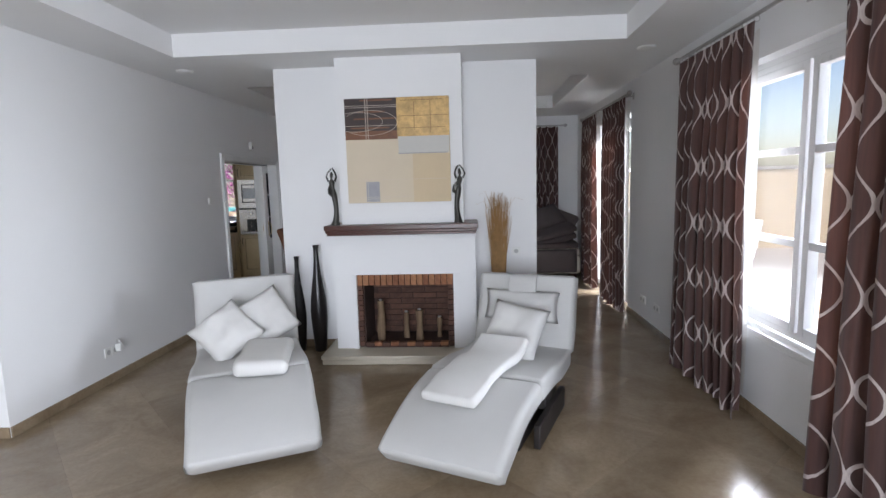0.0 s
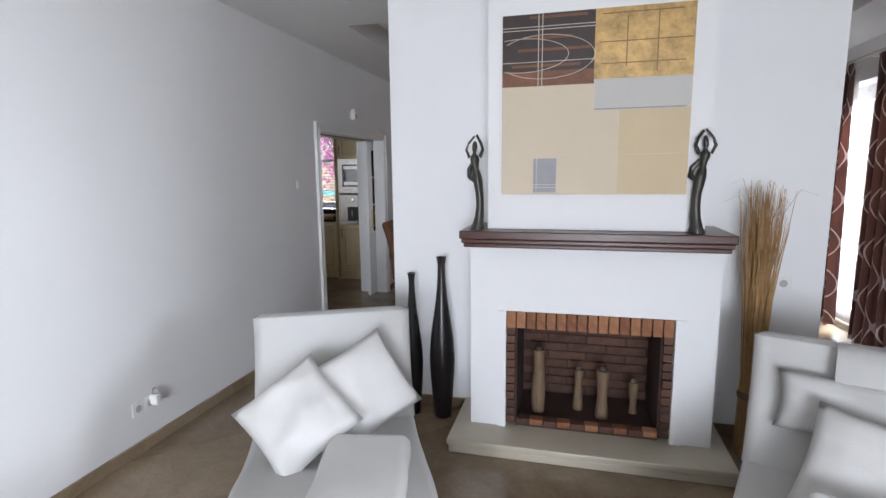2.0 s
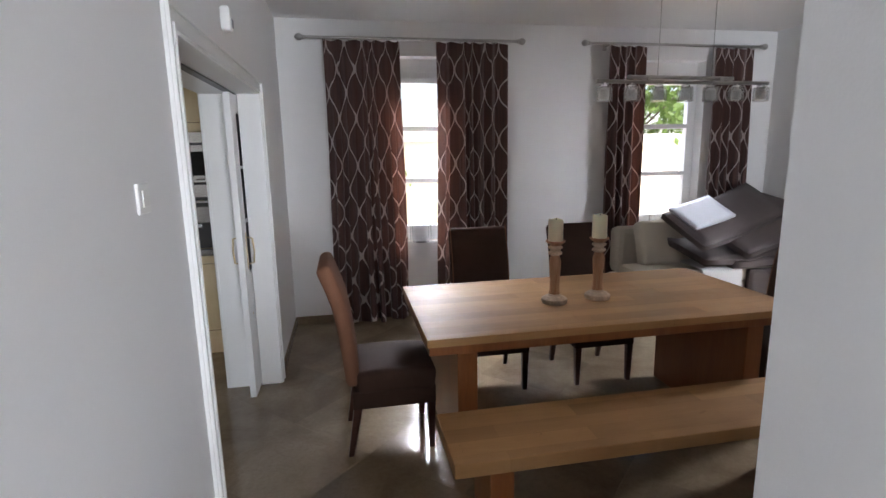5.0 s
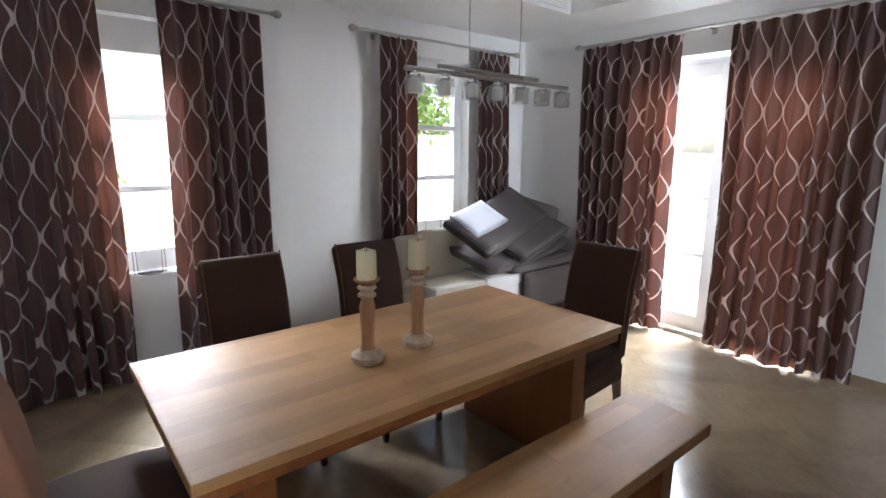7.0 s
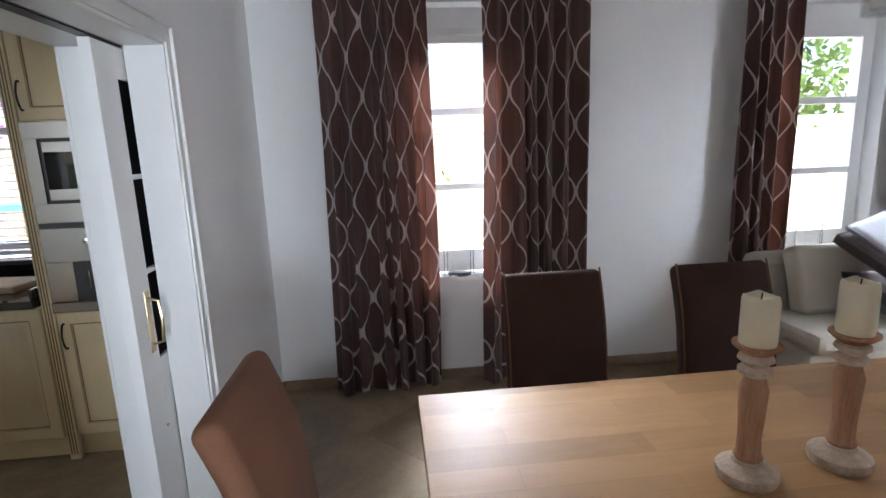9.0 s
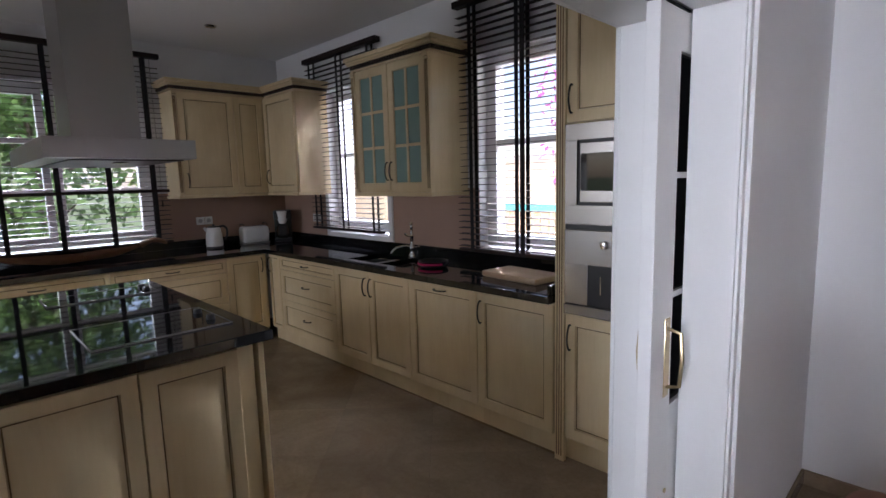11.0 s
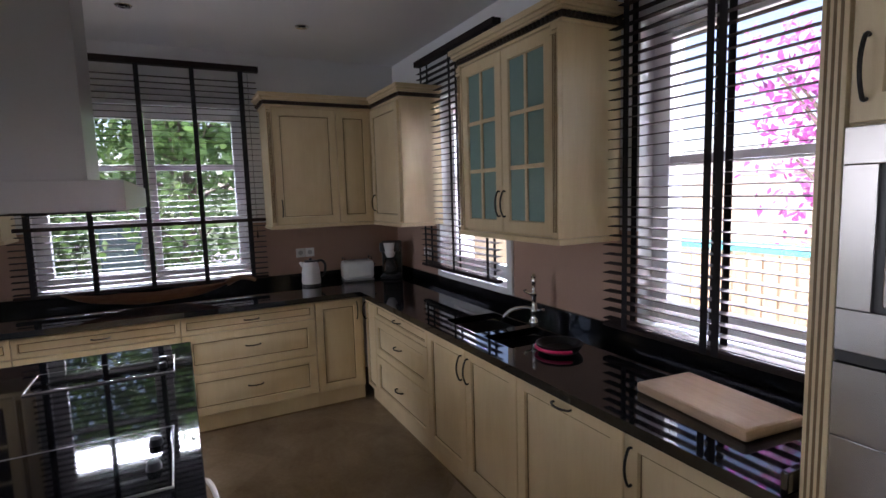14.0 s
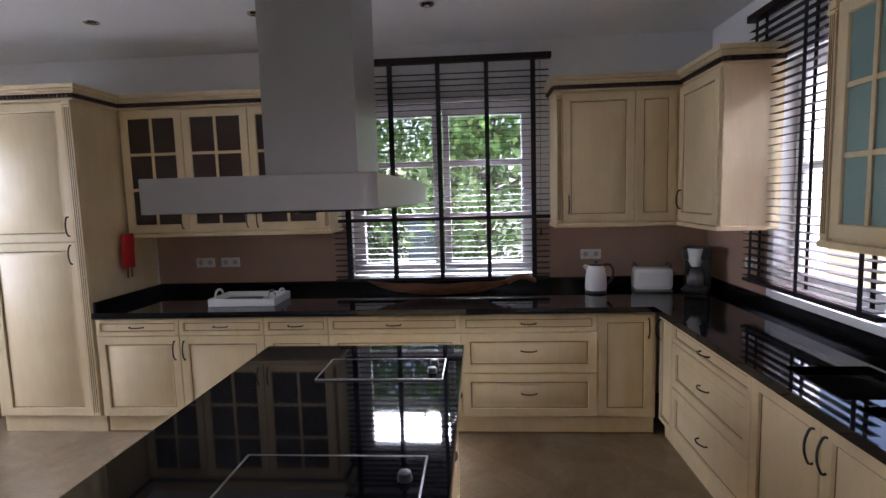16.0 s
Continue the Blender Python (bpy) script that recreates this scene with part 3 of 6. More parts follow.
def curtain_rod(m, length, z, label, brackets):
    r = thing("curtain_rod", label, "curtain rod", m)
    part("rod", tube([(0, 0, z), (length, 0, z)], 0.0125, 12), STEEL, r)
    for x, s in ((0, -1), (length, 1)):
        prof = [(0.012, 0), (0.02, 0.006), (0.014, 0.014), (0.026, 0.03), (0.03, 0.05), (0.022, 0.07), (0.006, 0.082)]
        part("finial", lathe(prof, 16), STEEL, r, at=pose(x, 0, z, 0, 90 * s, 0))
    for x in brackets:
        bm = tube([(x, 0, z - 0.014), (x, 0.09, z - 0.014)], 0.008, 8)
        box(bm, x - 0.02, x + 0.02, 0.085, 0.095, z - 0.05, z + 0.025, bev=0.003)
        part("bracket", bm, STEEL, r)


CLABEL = "floor-length maroon curtain with a silver ogee lattice"
curtain_rod(pose(-2.70, 8.69, 0), 1.90, 2.585, "brushed steel curtain rod over the dining window", (0.25, 1.7))
curtain_rod(pose(-0.08, 8.69, 0), 1.86, 2.585, "brushed steel curtain rod over the corner window", (0.2, 1.65))
hang("curtain", pose(-2.55, 8.69, 0.02), 0.66, 2.54, 6, 1, CLABEL, "dining window curtains")
hang("curtain", pose(-1.56, 8.69, 0.02), 0.66, 2.54, 6, 2, CLABEL, "dining window curtains")
hang("curtain", pose(0.12, 8.69, 0.02), 0.38, 2.54, 4, 3, CLABEL, "corner window curtains")
hang("curtain", pose(1.26, 8.69, 0.02), 0.44, 2.54, 4, 4, CLABEL, "corner window curtains")
curtain_rod(pose(1.975, 7.98, 0, 0, 0, -90), 2.45, 2.585, "brushed steel curtain rod over the french doors", (0.1, 1.2, 2.35))
hang("curtain", pose(1.975, 7.95, 0.02, 0, 0, -90), 0.97, 2.54, 8, 5, CLABEL, "french door curtains")
hang("curtain", pose(1.975, 6.60, 0.02, 0, 0, -90), 1.02, 2.54, 8, 6, CLABEL, "french door curtains")
curtain_rod(pose(1.93, 3.98, 0, 0, 0, -90), 3.15, 2.60, "dark steel curtain rod over the living room window", (0.2, 1.55, 2.95))
hang("curtain", pose(1.93, 3.93, 0.02, 0, 0, -90), 1.16, 2.54, 8, 7, CLABEL, "living room curtains")
hang("curtain", pose(1.93, 2.02, 0.02, 0, 0, -90), 1.10, 2.54, 8, 8, CLABEL, "living room curtains")

# ---- fireplace ----
fire = thing("fireplace", "white plastered fireplace with a brick-lined hearth opening", "fireplace", pose(0, 0, 0))
FX0, FX1, FZ = -0.92, -0.01, 0.795
for dims in ((-1.13, FX0, 4.09, PY, 0.085, FZ), (FX1, 0.20, 4.09, PY, 0.085, FZ)):
    part("pier", boxes(dims), WALL, fire, smooth=False)
part("lintel", boxes((-1.13, 0.20, 4.09, PY, FZ, 1.175)), WALL, fire, smooth=False)
part("breast", boxes((-1.03, 0.10, 4.09, PY, 1.272, CZ)), WALL, fire, smooth=False)
for dims in ((FX0 - 0.045, FX0, 4.078, 4.0896, 0.085, FZ), (FX1, FX1 + 0.06, 4.078, 4.0896, 0.085, FZ)):
    part("inner_frame", boxes(dims), WALL, fire, smooth=False)
part("mantel_shelf", boxes((-1.17, 0.228, 3.96, PY, 1.225, 1.27), bev=0.006), MAHOG, fire, "dark mahogany mantel shelf")
part("mantel_moulding", boxes((-1.16, 0.218, 3.97, PY, 1.2, 1.2249), bev=0.006), MAHOG, fire)
part("mantel_moulding", boxes((-1.15, 0.208, 3.985, PY, 1.176, 1.1999), bev=0.006), MAHOG, fire)
STONE = mottled("cream_stone_hearth", (0.5, 0.45, 0.36), 0.4, scale=4, vary=0.08, fine=70, relief=0.05)
part("hearth", boxes((-1.22, 0.28, 3.87, PY, 0.0, 0.05), (-1.23, 0.29, 3.86, PY, 0.05, 0.085), bev=0.008), STONE, fire, "cream stone hearth slab")
LINERBRICK = mottled("dark_brown_brick", (0.06, 0.032, 0.025), 0.9, scale=5, vary=0.5, fine=60, relief=0.3)
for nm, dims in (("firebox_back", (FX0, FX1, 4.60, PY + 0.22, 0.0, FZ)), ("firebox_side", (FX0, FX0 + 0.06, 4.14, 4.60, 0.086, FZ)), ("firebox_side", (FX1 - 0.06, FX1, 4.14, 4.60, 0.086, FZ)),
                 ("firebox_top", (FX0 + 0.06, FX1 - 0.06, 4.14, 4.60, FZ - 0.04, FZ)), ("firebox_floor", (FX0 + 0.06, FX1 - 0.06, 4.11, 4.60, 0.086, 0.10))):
    part(nm, boxes(dims), LINERBRICK, fire, "dark brown brick", smooth=False)


def brick_mat(name, a, b):
    m, nt, bs = node_mat(name, 0.85)
    oi = nt.nodes.new("ShaderNodeObjectInfo")
    v = coords(nt, "Object")
    c = ramp(nt, oi.outputs["Random"], [(0.0, a), (0.5, tuple((p + q) / 2 for p, q in zip(a, b))), (1.0, b)])
    n1, n2 = noise_tex(nt, v, 25, 5), noise_tex(nt, v, 140, 3)
    c = mix(nt, 0.4, c, ramp(nt, n1, [(0.3, lerp(a, 0.6)), (0.7, b)]))
    nt.links.new(c, bs.inputs["Base Color"])
    bump(nt, bs, n2, 0.4, 0.004)
    return m


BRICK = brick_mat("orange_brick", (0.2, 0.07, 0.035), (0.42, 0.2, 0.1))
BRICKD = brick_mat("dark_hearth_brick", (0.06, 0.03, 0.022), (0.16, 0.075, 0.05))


def brick_mesh(name, sx, sy, sz, mat):
    return finish(name, boxes((-sx / 2, sx / 2, -sy / 2, sy / 2, -sz / 2, sz / 2), bev=0.004), mat, True)


def piece(name, mesh, parent, x, y, z, rz=0.0, tilt=0.0):
    ob = new(name, mesh)
    ob.parent = parent
    ob.matrix_basis = pose(x, y, z, 0, tilt, rz)
    return ob


rnd = random.Random(5)
soldier = brick_mesh("brick", 0.05, 0.11, 0.10, BRICK)
for i in range(16):
    piece("brick", soldier, fire, FX0 + 0.03 + i * 0.0566, 4.145 + rnd.uniform(-0.003, 0.003), FZ - 0.052, 0, rnd.uniform(-1, 1))
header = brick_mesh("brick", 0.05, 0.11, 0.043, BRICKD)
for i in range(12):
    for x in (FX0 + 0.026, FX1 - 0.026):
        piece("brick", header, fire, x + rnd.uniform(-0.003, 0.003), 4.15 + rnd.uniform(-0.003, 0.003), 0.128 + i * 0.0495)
front = brick_mesh("brick", 0.075, 0.06, 0.035, BRICK)
frontd = brick_mesh("brick", 0.075, 0.06, 0.035, BRICKD)
for i in range(10):
    piece("brick", front if i % 2 else frontd, fire, FX0 + 0.10 + i * 0.079, 4.125, 0.12 + rnd.uniform(-0.002, 0.002))
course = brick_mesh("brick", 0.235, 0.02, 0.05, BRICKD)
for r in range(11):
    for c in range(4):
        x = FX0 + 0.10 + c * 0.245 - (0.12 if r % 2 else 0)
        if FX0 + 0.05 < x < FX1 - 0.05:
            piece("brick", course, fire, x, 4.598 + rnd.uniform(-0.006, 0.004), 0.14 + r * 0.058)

DRIFT = wood("weathered_driftwood", (0.1, 0.06, 0.035), (0.28, 0.19, 0.115), 0.8, "Z", 4, 0.4)
for i, (x, y, h, r) in enumerate(((-0.74, 4.30, 0.40, 0.034), (-0.50, 4.38, 0.26, 0.024), (-0.36, 4.30, 0.30, 0.032), (-0.17, 4.40, 0.20, 0.022))):
    lp = [(r * (1.1 + 0.18 * math.sin(7 * k + i)), h * k / 8) for k in range(9)]
    lg = lathe(lp, 14)
    for vtx in lg.verts:
        vtx.co.xy *= 1 + 0.14 * noise.noise(Vector((vtx.co.x * 30, vtx.co.y * 30, vtx.co.z * 6 + i * 5)))
    log = thing("driftwood_candle_holder", "weathered driftwood log candle holder in the hearth", "candle holder", pose(x, y, 0.101), "hearth logs")
    part("log", lg, DRIFT, log)
    part("cup", lathe([(0.016, h), (0.018, h + 0.012), (0.013, h + 0.012), (0.012, h + 0.003)], 12), STEEL, log)

# ---- painting ----
art = thing("canvas_painting", "abstract canvas in cream, brown and gold leaf", "painting", pose(-0.945, 4.085, 1.468))
AW, AH = 0.935, 0.925
part("canvas", boxes((0, AW, -0.045, 0, 0, AH), bev=0.003), mottled("cream_canvas", (0.62, 0.53, 0.4), 0.75, scale=4, vary=0.05, fine=260, relief=0.2), art)
BROWNC = mottled("brown_paint_field", (0.03, 0.014, 0.011), 0.5, scale=5, vary=0.7, fine=60, relief=0.2)
RUSTC = mottled("rust_paint_band", (0.16, 0.06, 0.025), 0.55, scale=9, vary=0.5, fine=60, relief=0.2)
GOLDC = mottled("gold_leaf", (0.4, 0.25, 0.09), 0.42, 0.25, scale=11, vary=0.65, fine=50, relief=0.5)
GREYC = mottled("pale_grey_paint", (0.5, 0.49, 0.46), 0.6, scale=4, vary=0.06)
SANDC = mottled("sand_paint", (0.58, 0.46, 0.3), 0.7, scale=3, vary=0.08)
BLUEC = mottled("slate_paint", (0.3, 0.3, 0.32), 0.6, scale=20, vary=0.15)
LINEC = mottled("pale_scratch_line", (0.62, 0.53, 0.45), 0.7, scale=10, vary=0.1)


def daub(name, x0, x1, z0, z1, mat, lift, label=""):
    part(name, boxes((x0, x1, -0.0455 - lift, -0.0452, z0, z1)), mat, art, label, smooth=False)


daub("brown_field", 0.0, 0.47, 0.60, AH, BROWNC, 0.001)
daub("rust_band", 0.0, 0.47, 0.565, 0.64, RUSTC, 0.0016)
daub("gold_field", 0.468, AW, 0.585, AH, GOLDC, 0.004)
daub("grey_field", 0.475, AW - 0.005, 0.44, 0.585, GREYC, 0.002)
daub("grey_edge", 0.475, AW - 0.02, 0.432, 0.44, BLUEC, 0.0022)
daub("sand_field", 0.60, AW, 0.0, 0.43, SANDC, 0.001)
daub("slate_square", 0.17, 0.29, 0.01, 0.19, BLUEC, 0.002)
GOLDL = mottled("dark_gold_seam", (0.2, 0.11, 0.035), 0.5, 0.2, scale=20, vary=0.4)
for x, z0, z1 in ((0.62, 0.64, 0.88), (0.765, 0.61, 0.9)):
    daub("gold_seam", x, x + 0.006, z0, z1, GOLDL, 0.0046)
for z, x0, x1 in ((0.76, 0.49, 0.93), (0.655, 0.5, 0.9), (0.895, 0.5, 0.88)):
    daub("gold_seam", x0, x1, z, z + 0.006, GOLDL, 0.005)
for i, (z, x1) in enumerate(((0.62, 0.44), (0.66, 0.40), (0.74, 0.45), (0.80, 0.36), (0.90, 0.43))):
    daub("brown_streak", 0.02 + 0.03 * i, x1, z, z + 0.014, RUSTC, 0.0018)
for x in (0.185, 0.205):
    daub("line", x, x + 0.004, 0.56, AH, LINEC, 0.003)
    daub("line", x - 0.02, x - 0.017, 0.0, 0.22, LINEC, 0.003)
for z, x1 in ((0.86, 0.62), (0.845, 0.47), (0.685, 0.47), (0.205, 0.9), (0.05, 0.6), (0.035, 0.4)):
    daub("line", 0.0, x1, z, z + 0.003, LINEC, 0.0032)
for cx, cz, a, b in ((0.10, 0.72, 0.24, 0.085), (0.22, 0.71, 0.25, 0.11)):
    loop = [(cx + a * math.cos(k * math.pi / 24), -0.048, cz + b * math.sin(k * math.pi / 24)) for k in range(-20, 25) if cx + a * math.cos(k * math.pi / 24) > 0.004]
    part("line", tube(loop, 0.0016, 5), LINEC, art)

# ---- statuettes ----
BRONZE = mottled("dark_bronze_resin", (0.045, 0.042, 0.036), 0.35, 0.35, scale=14, vary=0.35, fine=80, relief=0.15)


def statuette(m, bend):
    bm = lathe([(0.062, 0), (0.064, 0.012), (0.05, 0.03), (0.042, 0.08), (0.036, 0.14), (0.037, 0.2), (0.045, 0.26), (0.047, 0.285), (0.038, 0.31),
                (0.026, 0.335), (0.03, 0.36), (0.04, 0.385), (0.036, 0.405), (0.016, 0.418), (0.013, 0.428), (0.022, 0.44), (0.024, 0.46), (0.017, 0.478), (0.006, 0.487)], 18)
    for v in bm.verts:
        v.co.y *= 0.66
        v.co.x *= 0.8
    tube([(-0.038, 0, 0.4), (-0.062, 0.005, 0.44), (-0.045, 0, 0.475), (-0.008, 0, 0.515)], [0.012, 0.0105, 0.009, 0.007], 8, bm)
    tube([(0.038, 0, 0.4), (0.06, 0.005, 0.44), (0.045, 0, 0.475), (0.006, 0, 0.52)], [0.012, 0.0105, 0.009, 0.007], 8, bm)
    tube([(-0.02, 0.01, 0.37), (-0.055, 0.03, 0.33), (-0.06, 0.02, 0.29), (-0.035, 0, 0.27)], [0.014, 0.02, 0.018, 0.008], 8, bm)
    for v in bm.verts:
        v.co.x = v.co.x * 0.76 + bend * 0.016 * math.sin(v.co.z * 11)
        v.co += 0.004 * noise.noise_vector(v.co * 45)
    solid("statuette", bm, BRONZE, "dark bronze figurine with raised arms on the mantel", "figurine", m, "mantel figurines")


statuette(pose(-1.085, 4.06, 1.271), 1)
statuette(pose(0.055, 4.05, 1.271), -1)

# ---- floor vases ----
VASE = mottled("black_lacquered_wood", (0.008, 0.006, 0.006), 0.3, scale=10, vary=0.3, fine=60, relief=0.08)
for x, y, h, k in ((-1.36, 4.30, 1.06, 1.0), (-1.56, 4.30, 0.95, 0.82)):
    p = [(0.05, 0), (0.058, 0.01), (0.066, 0.12), (0.078, 0.28), (0.082, 0.38), (0.074, 0.5), (0.056, 0.62), (0.038, 0.74), (0.026, 0.86), (0.023, 0.95), (0.03, 0.99), (0.034, 1.0), (0.028, 1.0), (0.018, 0.96)]
    solid("floor_vase", lathe([(r * k, z * h) for r, z in p], 28), VASE, "tall slim black bottle vase on the floor", "vase", pose(x, y, 0.001), "floor vases")

# ---- dried grass ----
STRAW = mottled("dried_straw", (0.42, 0.25, 0.11), 0.8, scale=20, vary=0.3, relief=0.1)
sheaf = thing("dried_grass_sheaf", "tall sheaf of dried straw-coloured grass", "dried grass", pose(0.42, 4.25, 0.0))
rnd = random.Random(11)
bm = bmesh.new()
for i in range(230):
    a, r0 = rnd.uniform(0, 6.283), rnd.uniform(0, 0.066)
    top = rnd.uniform(1.2, 1.54)
    w = rnd.uniform(1.1, 1.95)
    x0, y0 = r0 * math.cos(a), r0 * math.sin(a)
    y1 = min(y0 * w + rnd.uniform(-0.02, 0.02), 0.155)
    tube([(x0 * 0.95, y0 * 0.95, 0.002), (x0 * 0.75, y0 * 0.75, 0.45), (x0 * 1.1, y0, 0.9), (x0 * w + rnd.uniform(-0.04, 0.04), y1, top)], [0.0035, 0.003, 0.0028, 0.001], 4, bm)
tagged(part("stalk_mass", bm, STRAW, sheaf), kind="stuff")
bm = bmesh.new()
for i in range(9):
    a = rnd.uniform(2.4, 6.9)
    d, top = rnd.uniform(0.08, 0.17), rnd.uniform(1.4, 1.62)
    tube([(0, 0, 1.0), (0.3 * d * math.cos(a), -0.02, 1.3), (d * math.cos(a), 0.3 * d * math.sin(a), top), (1.5 * d * math.cos(a), 0.4 * d * math.sin(a), top - 0.03)], [0.0018, 0.0014, 0.001, 0.0006], 4, bm)
part("wisp", bm, STRAW, sheaf)
part("binding", lathe([(0.06, 0.33), (0.063, 0.345), (0.06, 0.36)], 20), DRIFT, sheaf, "straw binding")

# ---- chaises ----
C1, C2 = pose(-1.05, 2.035, 0.0, 0, 0, 24.7), pose(-0.04, 1.95, 0.0, 0, 0, -22.3)
BLACKW = wood("black_stained_wood", (0.01, 0.008, 0.008), (0.03, 0.024, 0.022), 0.45, "Y", 2)


def soften(bm, seed, taper):
    """Upholstery that is slightly uneven, and narrower towards its foot."""
    for v in bm.verts:
        k = min(max((v.co.y - 0.07) / 0.64, 0), 1)
        v.co.x *= taper + (1 - taper) * k
        v.co += 0.006 * noise.noise_vector(Vector((v.co.x * 4 + seed, v.co.y * 4, v.co.z * 4)))
    return bm


def chaise(m, label):
    c = thing("chaise_longue", label, "chaise longue", m, "chaises by the fireplace")
    W = 0.79
    foot = smooth_line([(-0.02, 0.17), (0.09, 0.245), (0.38, 0.355), (0.71, 0.405)], 5)
    back_top = [(1.50, 0.33), (1.59, 0.53), (1.66, 0.76), (1.685, 0.885)]
    seat = smooth_line([(0.725, 0.405), (1.0, 0.39), (1.3, 0.355), (1.56, 0.36)], 5)
    back = smooth_line(back_top, 5)
    part("foot_cushion", soften(slab(foot, 0.15, W, 0.045, 4), 3, 0.93), LEATHER, c)
    part("seat_cushion", soften(slab(seat, 0.15, W, 0.035, 4), 5, 1.0), LEATHER, c)
    part("backrest", soften(slab(back, 0.15, W + 0.01, 0.05, 4), 8, 1.0), LEATHER, c)
    part("base_panel", boxes((-0.30, 0.30, 0.52, 1.45, 0.02, 0.13), (-0.40, -0.36, 0.62, 1.3, 0.0, 0.15), (0.36, 0.40, 0.62, 1.3, 0.0, 0.15), (-0.36, 0.36, 0.9, 1.1, 0.13, 0.22), bev=0.006), BLACKW, c, "black stained wooden base")
    return c


chaise(C1, "white leather wave chaise longue on a black base")
chaise(C2, "white leather wave chaise longue with a headrest strap")


def on_chaise(m0, x, y, z, rx=0, ry=0, rz=0):
    return m0 @ pose(x, y, z, rx, ry, rz)




def cushion(m, w, h, t, mat, label, group, seed):
    solid("cushion", pillow(w, h, t, seed), mat, label, "cushion", m, group, "all")


cushion(on_chaise(C1, 0.14, 1.38, 0.59, 62, 0, 12) @ pose(0, 0, 0, 0, 0, 24), 0.42, 0.41, 0.12, TERRY, "white cotton scatter cushion leaning on the chaise back", "chaise cushions", 1)
cushion(on_chaise(C1, -0.15, 1.22, 0.55, 50, 0, -6) @ pose(0, 0, 0, 0, 0, 40), 0.41, 0.40, 0.13, TERRY, "white cotton scatter cushion tilted on its corner", "chaise cushions", 2)


def folded_blanket(m, w, d, layers, label, seed):
    ob = thing("folded_blanket", label, "blanket", m)
    for i in range(layers):
        z = 0.1 * (i + 1)
        line = [(d * k / 12 + 0.01 * i, z - 0.012 * (k / 12)) for k in range(13)]
        bm = slab(line, 0.105, w, 0.046, 5)
        for v in bm.verts:
            v.co.z += 0.014 * noise.noise(Vector((v.co.x * 6 + seed, v.co.y * 5, 0.3 + i)))
            v.co.x += 0.012 * noise.noise(Vector((v.co.y * 7, v.co.z * 8, seed + i)))
        part("fold", bm, TERRY, ob, smooth="all")
    return ob


folded_blanket(on_chaise(C1, 0.05, 0.53, 0.405, 0, 0, -10), 0.35, 0.62, 1, "folded white blanket on the chaise seat", 3)
cushion(on_chaise(C2, 0.03, 1.27, 0.53, 58, 0, -10) @ pose(0, 0, 0, 0, 0, -6), 0.46, 0.42, 0.11, TERRY, "white cotton scatter cushion leaning on the chaise back", "chaise cushions", 4)
laid = slab(smooth_line([(-0.10, -0.03), (0.1, 0.02), (0.3, 0.045), (0.55, 0.05), (0.70, 0.12)], 6), 0.07, 0.36, 0.03, 4)
for v in laid.verts:
    v.co += 0.016 * noise.noise_vector(Vector((v.co.x * 5, v.co.y * 5, v.co.z * 3 + 2)))
solid("blanket", laid, TERRY, "white blanket laid along the chaise", "blanket", on_chaise(C2, -0.05, 0.36, 0.445, 0, 0, -6))
strap = thing("headrest_pillow", "white leather headrest pillow slung over the chaise back", "headrest pillow", on_chaise(C2, 0.0, 1.56, 0.655, 76, 0, 0))
part("pillow", pillow(0.60, 0.24, 0.09, 9), LEATHER, strap, smooth="all")
part("strap", slab([(0.0, 0.02), (0.10, 0.012), (0.18, 0.008), (0.225, 0.0), (0.25, -0.03), (0.255, -0.09), (0.25, -0.16)], 0.012, 0.22, 0.004, 2), LEATHER, strap)

# ---- small wall fittings ----


def wall_plate(m, kind, label, n=1):
    """A plate on a wall that it faces along -y."""
    p = thing(kind, label, kind.replace("_", " "), m)
    for i in range(n):
        part("plate", boxes((i * 0.083 - 0.04, i * 0.083 + 0.04, -0.009, 0, -0.04, 0.04), bev=0.004), WHITEP, p)
        if kind == "socket":
            well = part("insert", lathe([(0.021, -0.0005), (0.021, 0.0015)], 20), mottled("grey_plastic", (0.45, 0.45, 0.44), 0.4), p, at=pose(i * 0.083, -0.009, 0, 90))
        else:
            part("rocker", boxes((i * 0.083 - 0.022, i * 0.083 + 0.022, -0.014, -0.0095, -0.022, 0.022), bev=0.002), WHITEP, p)
    return p


wall_plate(pose(LX, 5.38, 1.49, 0, 0, 90), "light_switch", "white light switch beside the kitchen doorway")
wall_plate(pose(LX, 3.46, 0.27, 0, 0, 90), "socket", "white double wall socket", 2)
wall_plate(pose(RX, 5.19, 0.28, 0, 0, -90), "socket", "white double wall socket", 2)
wall_plate(pose(RX, 4.76, 0.28, 0, 0, -90), "socket", "white double wall socket", 2)
wall_plate(pose(0.60, PY, 0.95), "socket", "white wall socket beside the dried grass")
wall_plate(pose(-2.52, FY, 0.42), "socket", "white wall socket behind the curtain", 2)
plug = thing("plug_in_freshener", "small white plug-in air freshener in the socket", "air freshener", pose(LX, 3.56, 0.29, 0, 0, 90))
part("body", boxes((-0.022, 0.022, -0.06, -0.0096, -0.035, 0.03), bev=0.01), WHITEP, plug)
part("vial", lathe([(0.012, 0.03), (0.014, 0.036), (0.014, 0.06), (0.007, 0.066)], 12), GLASS, plug, at=pose(0, -0.035, 0))
sensor = thing("alarm_detector", "white alarm detector above the doorway", "alarm sensor", pose(LX, 6.6, 2.22, 0, 0, 90))
part("housing", boxes((-0.03, 0.03, -0.045, 0, -0.055, 0.055), bev=0.012), WHITEP, sensor)
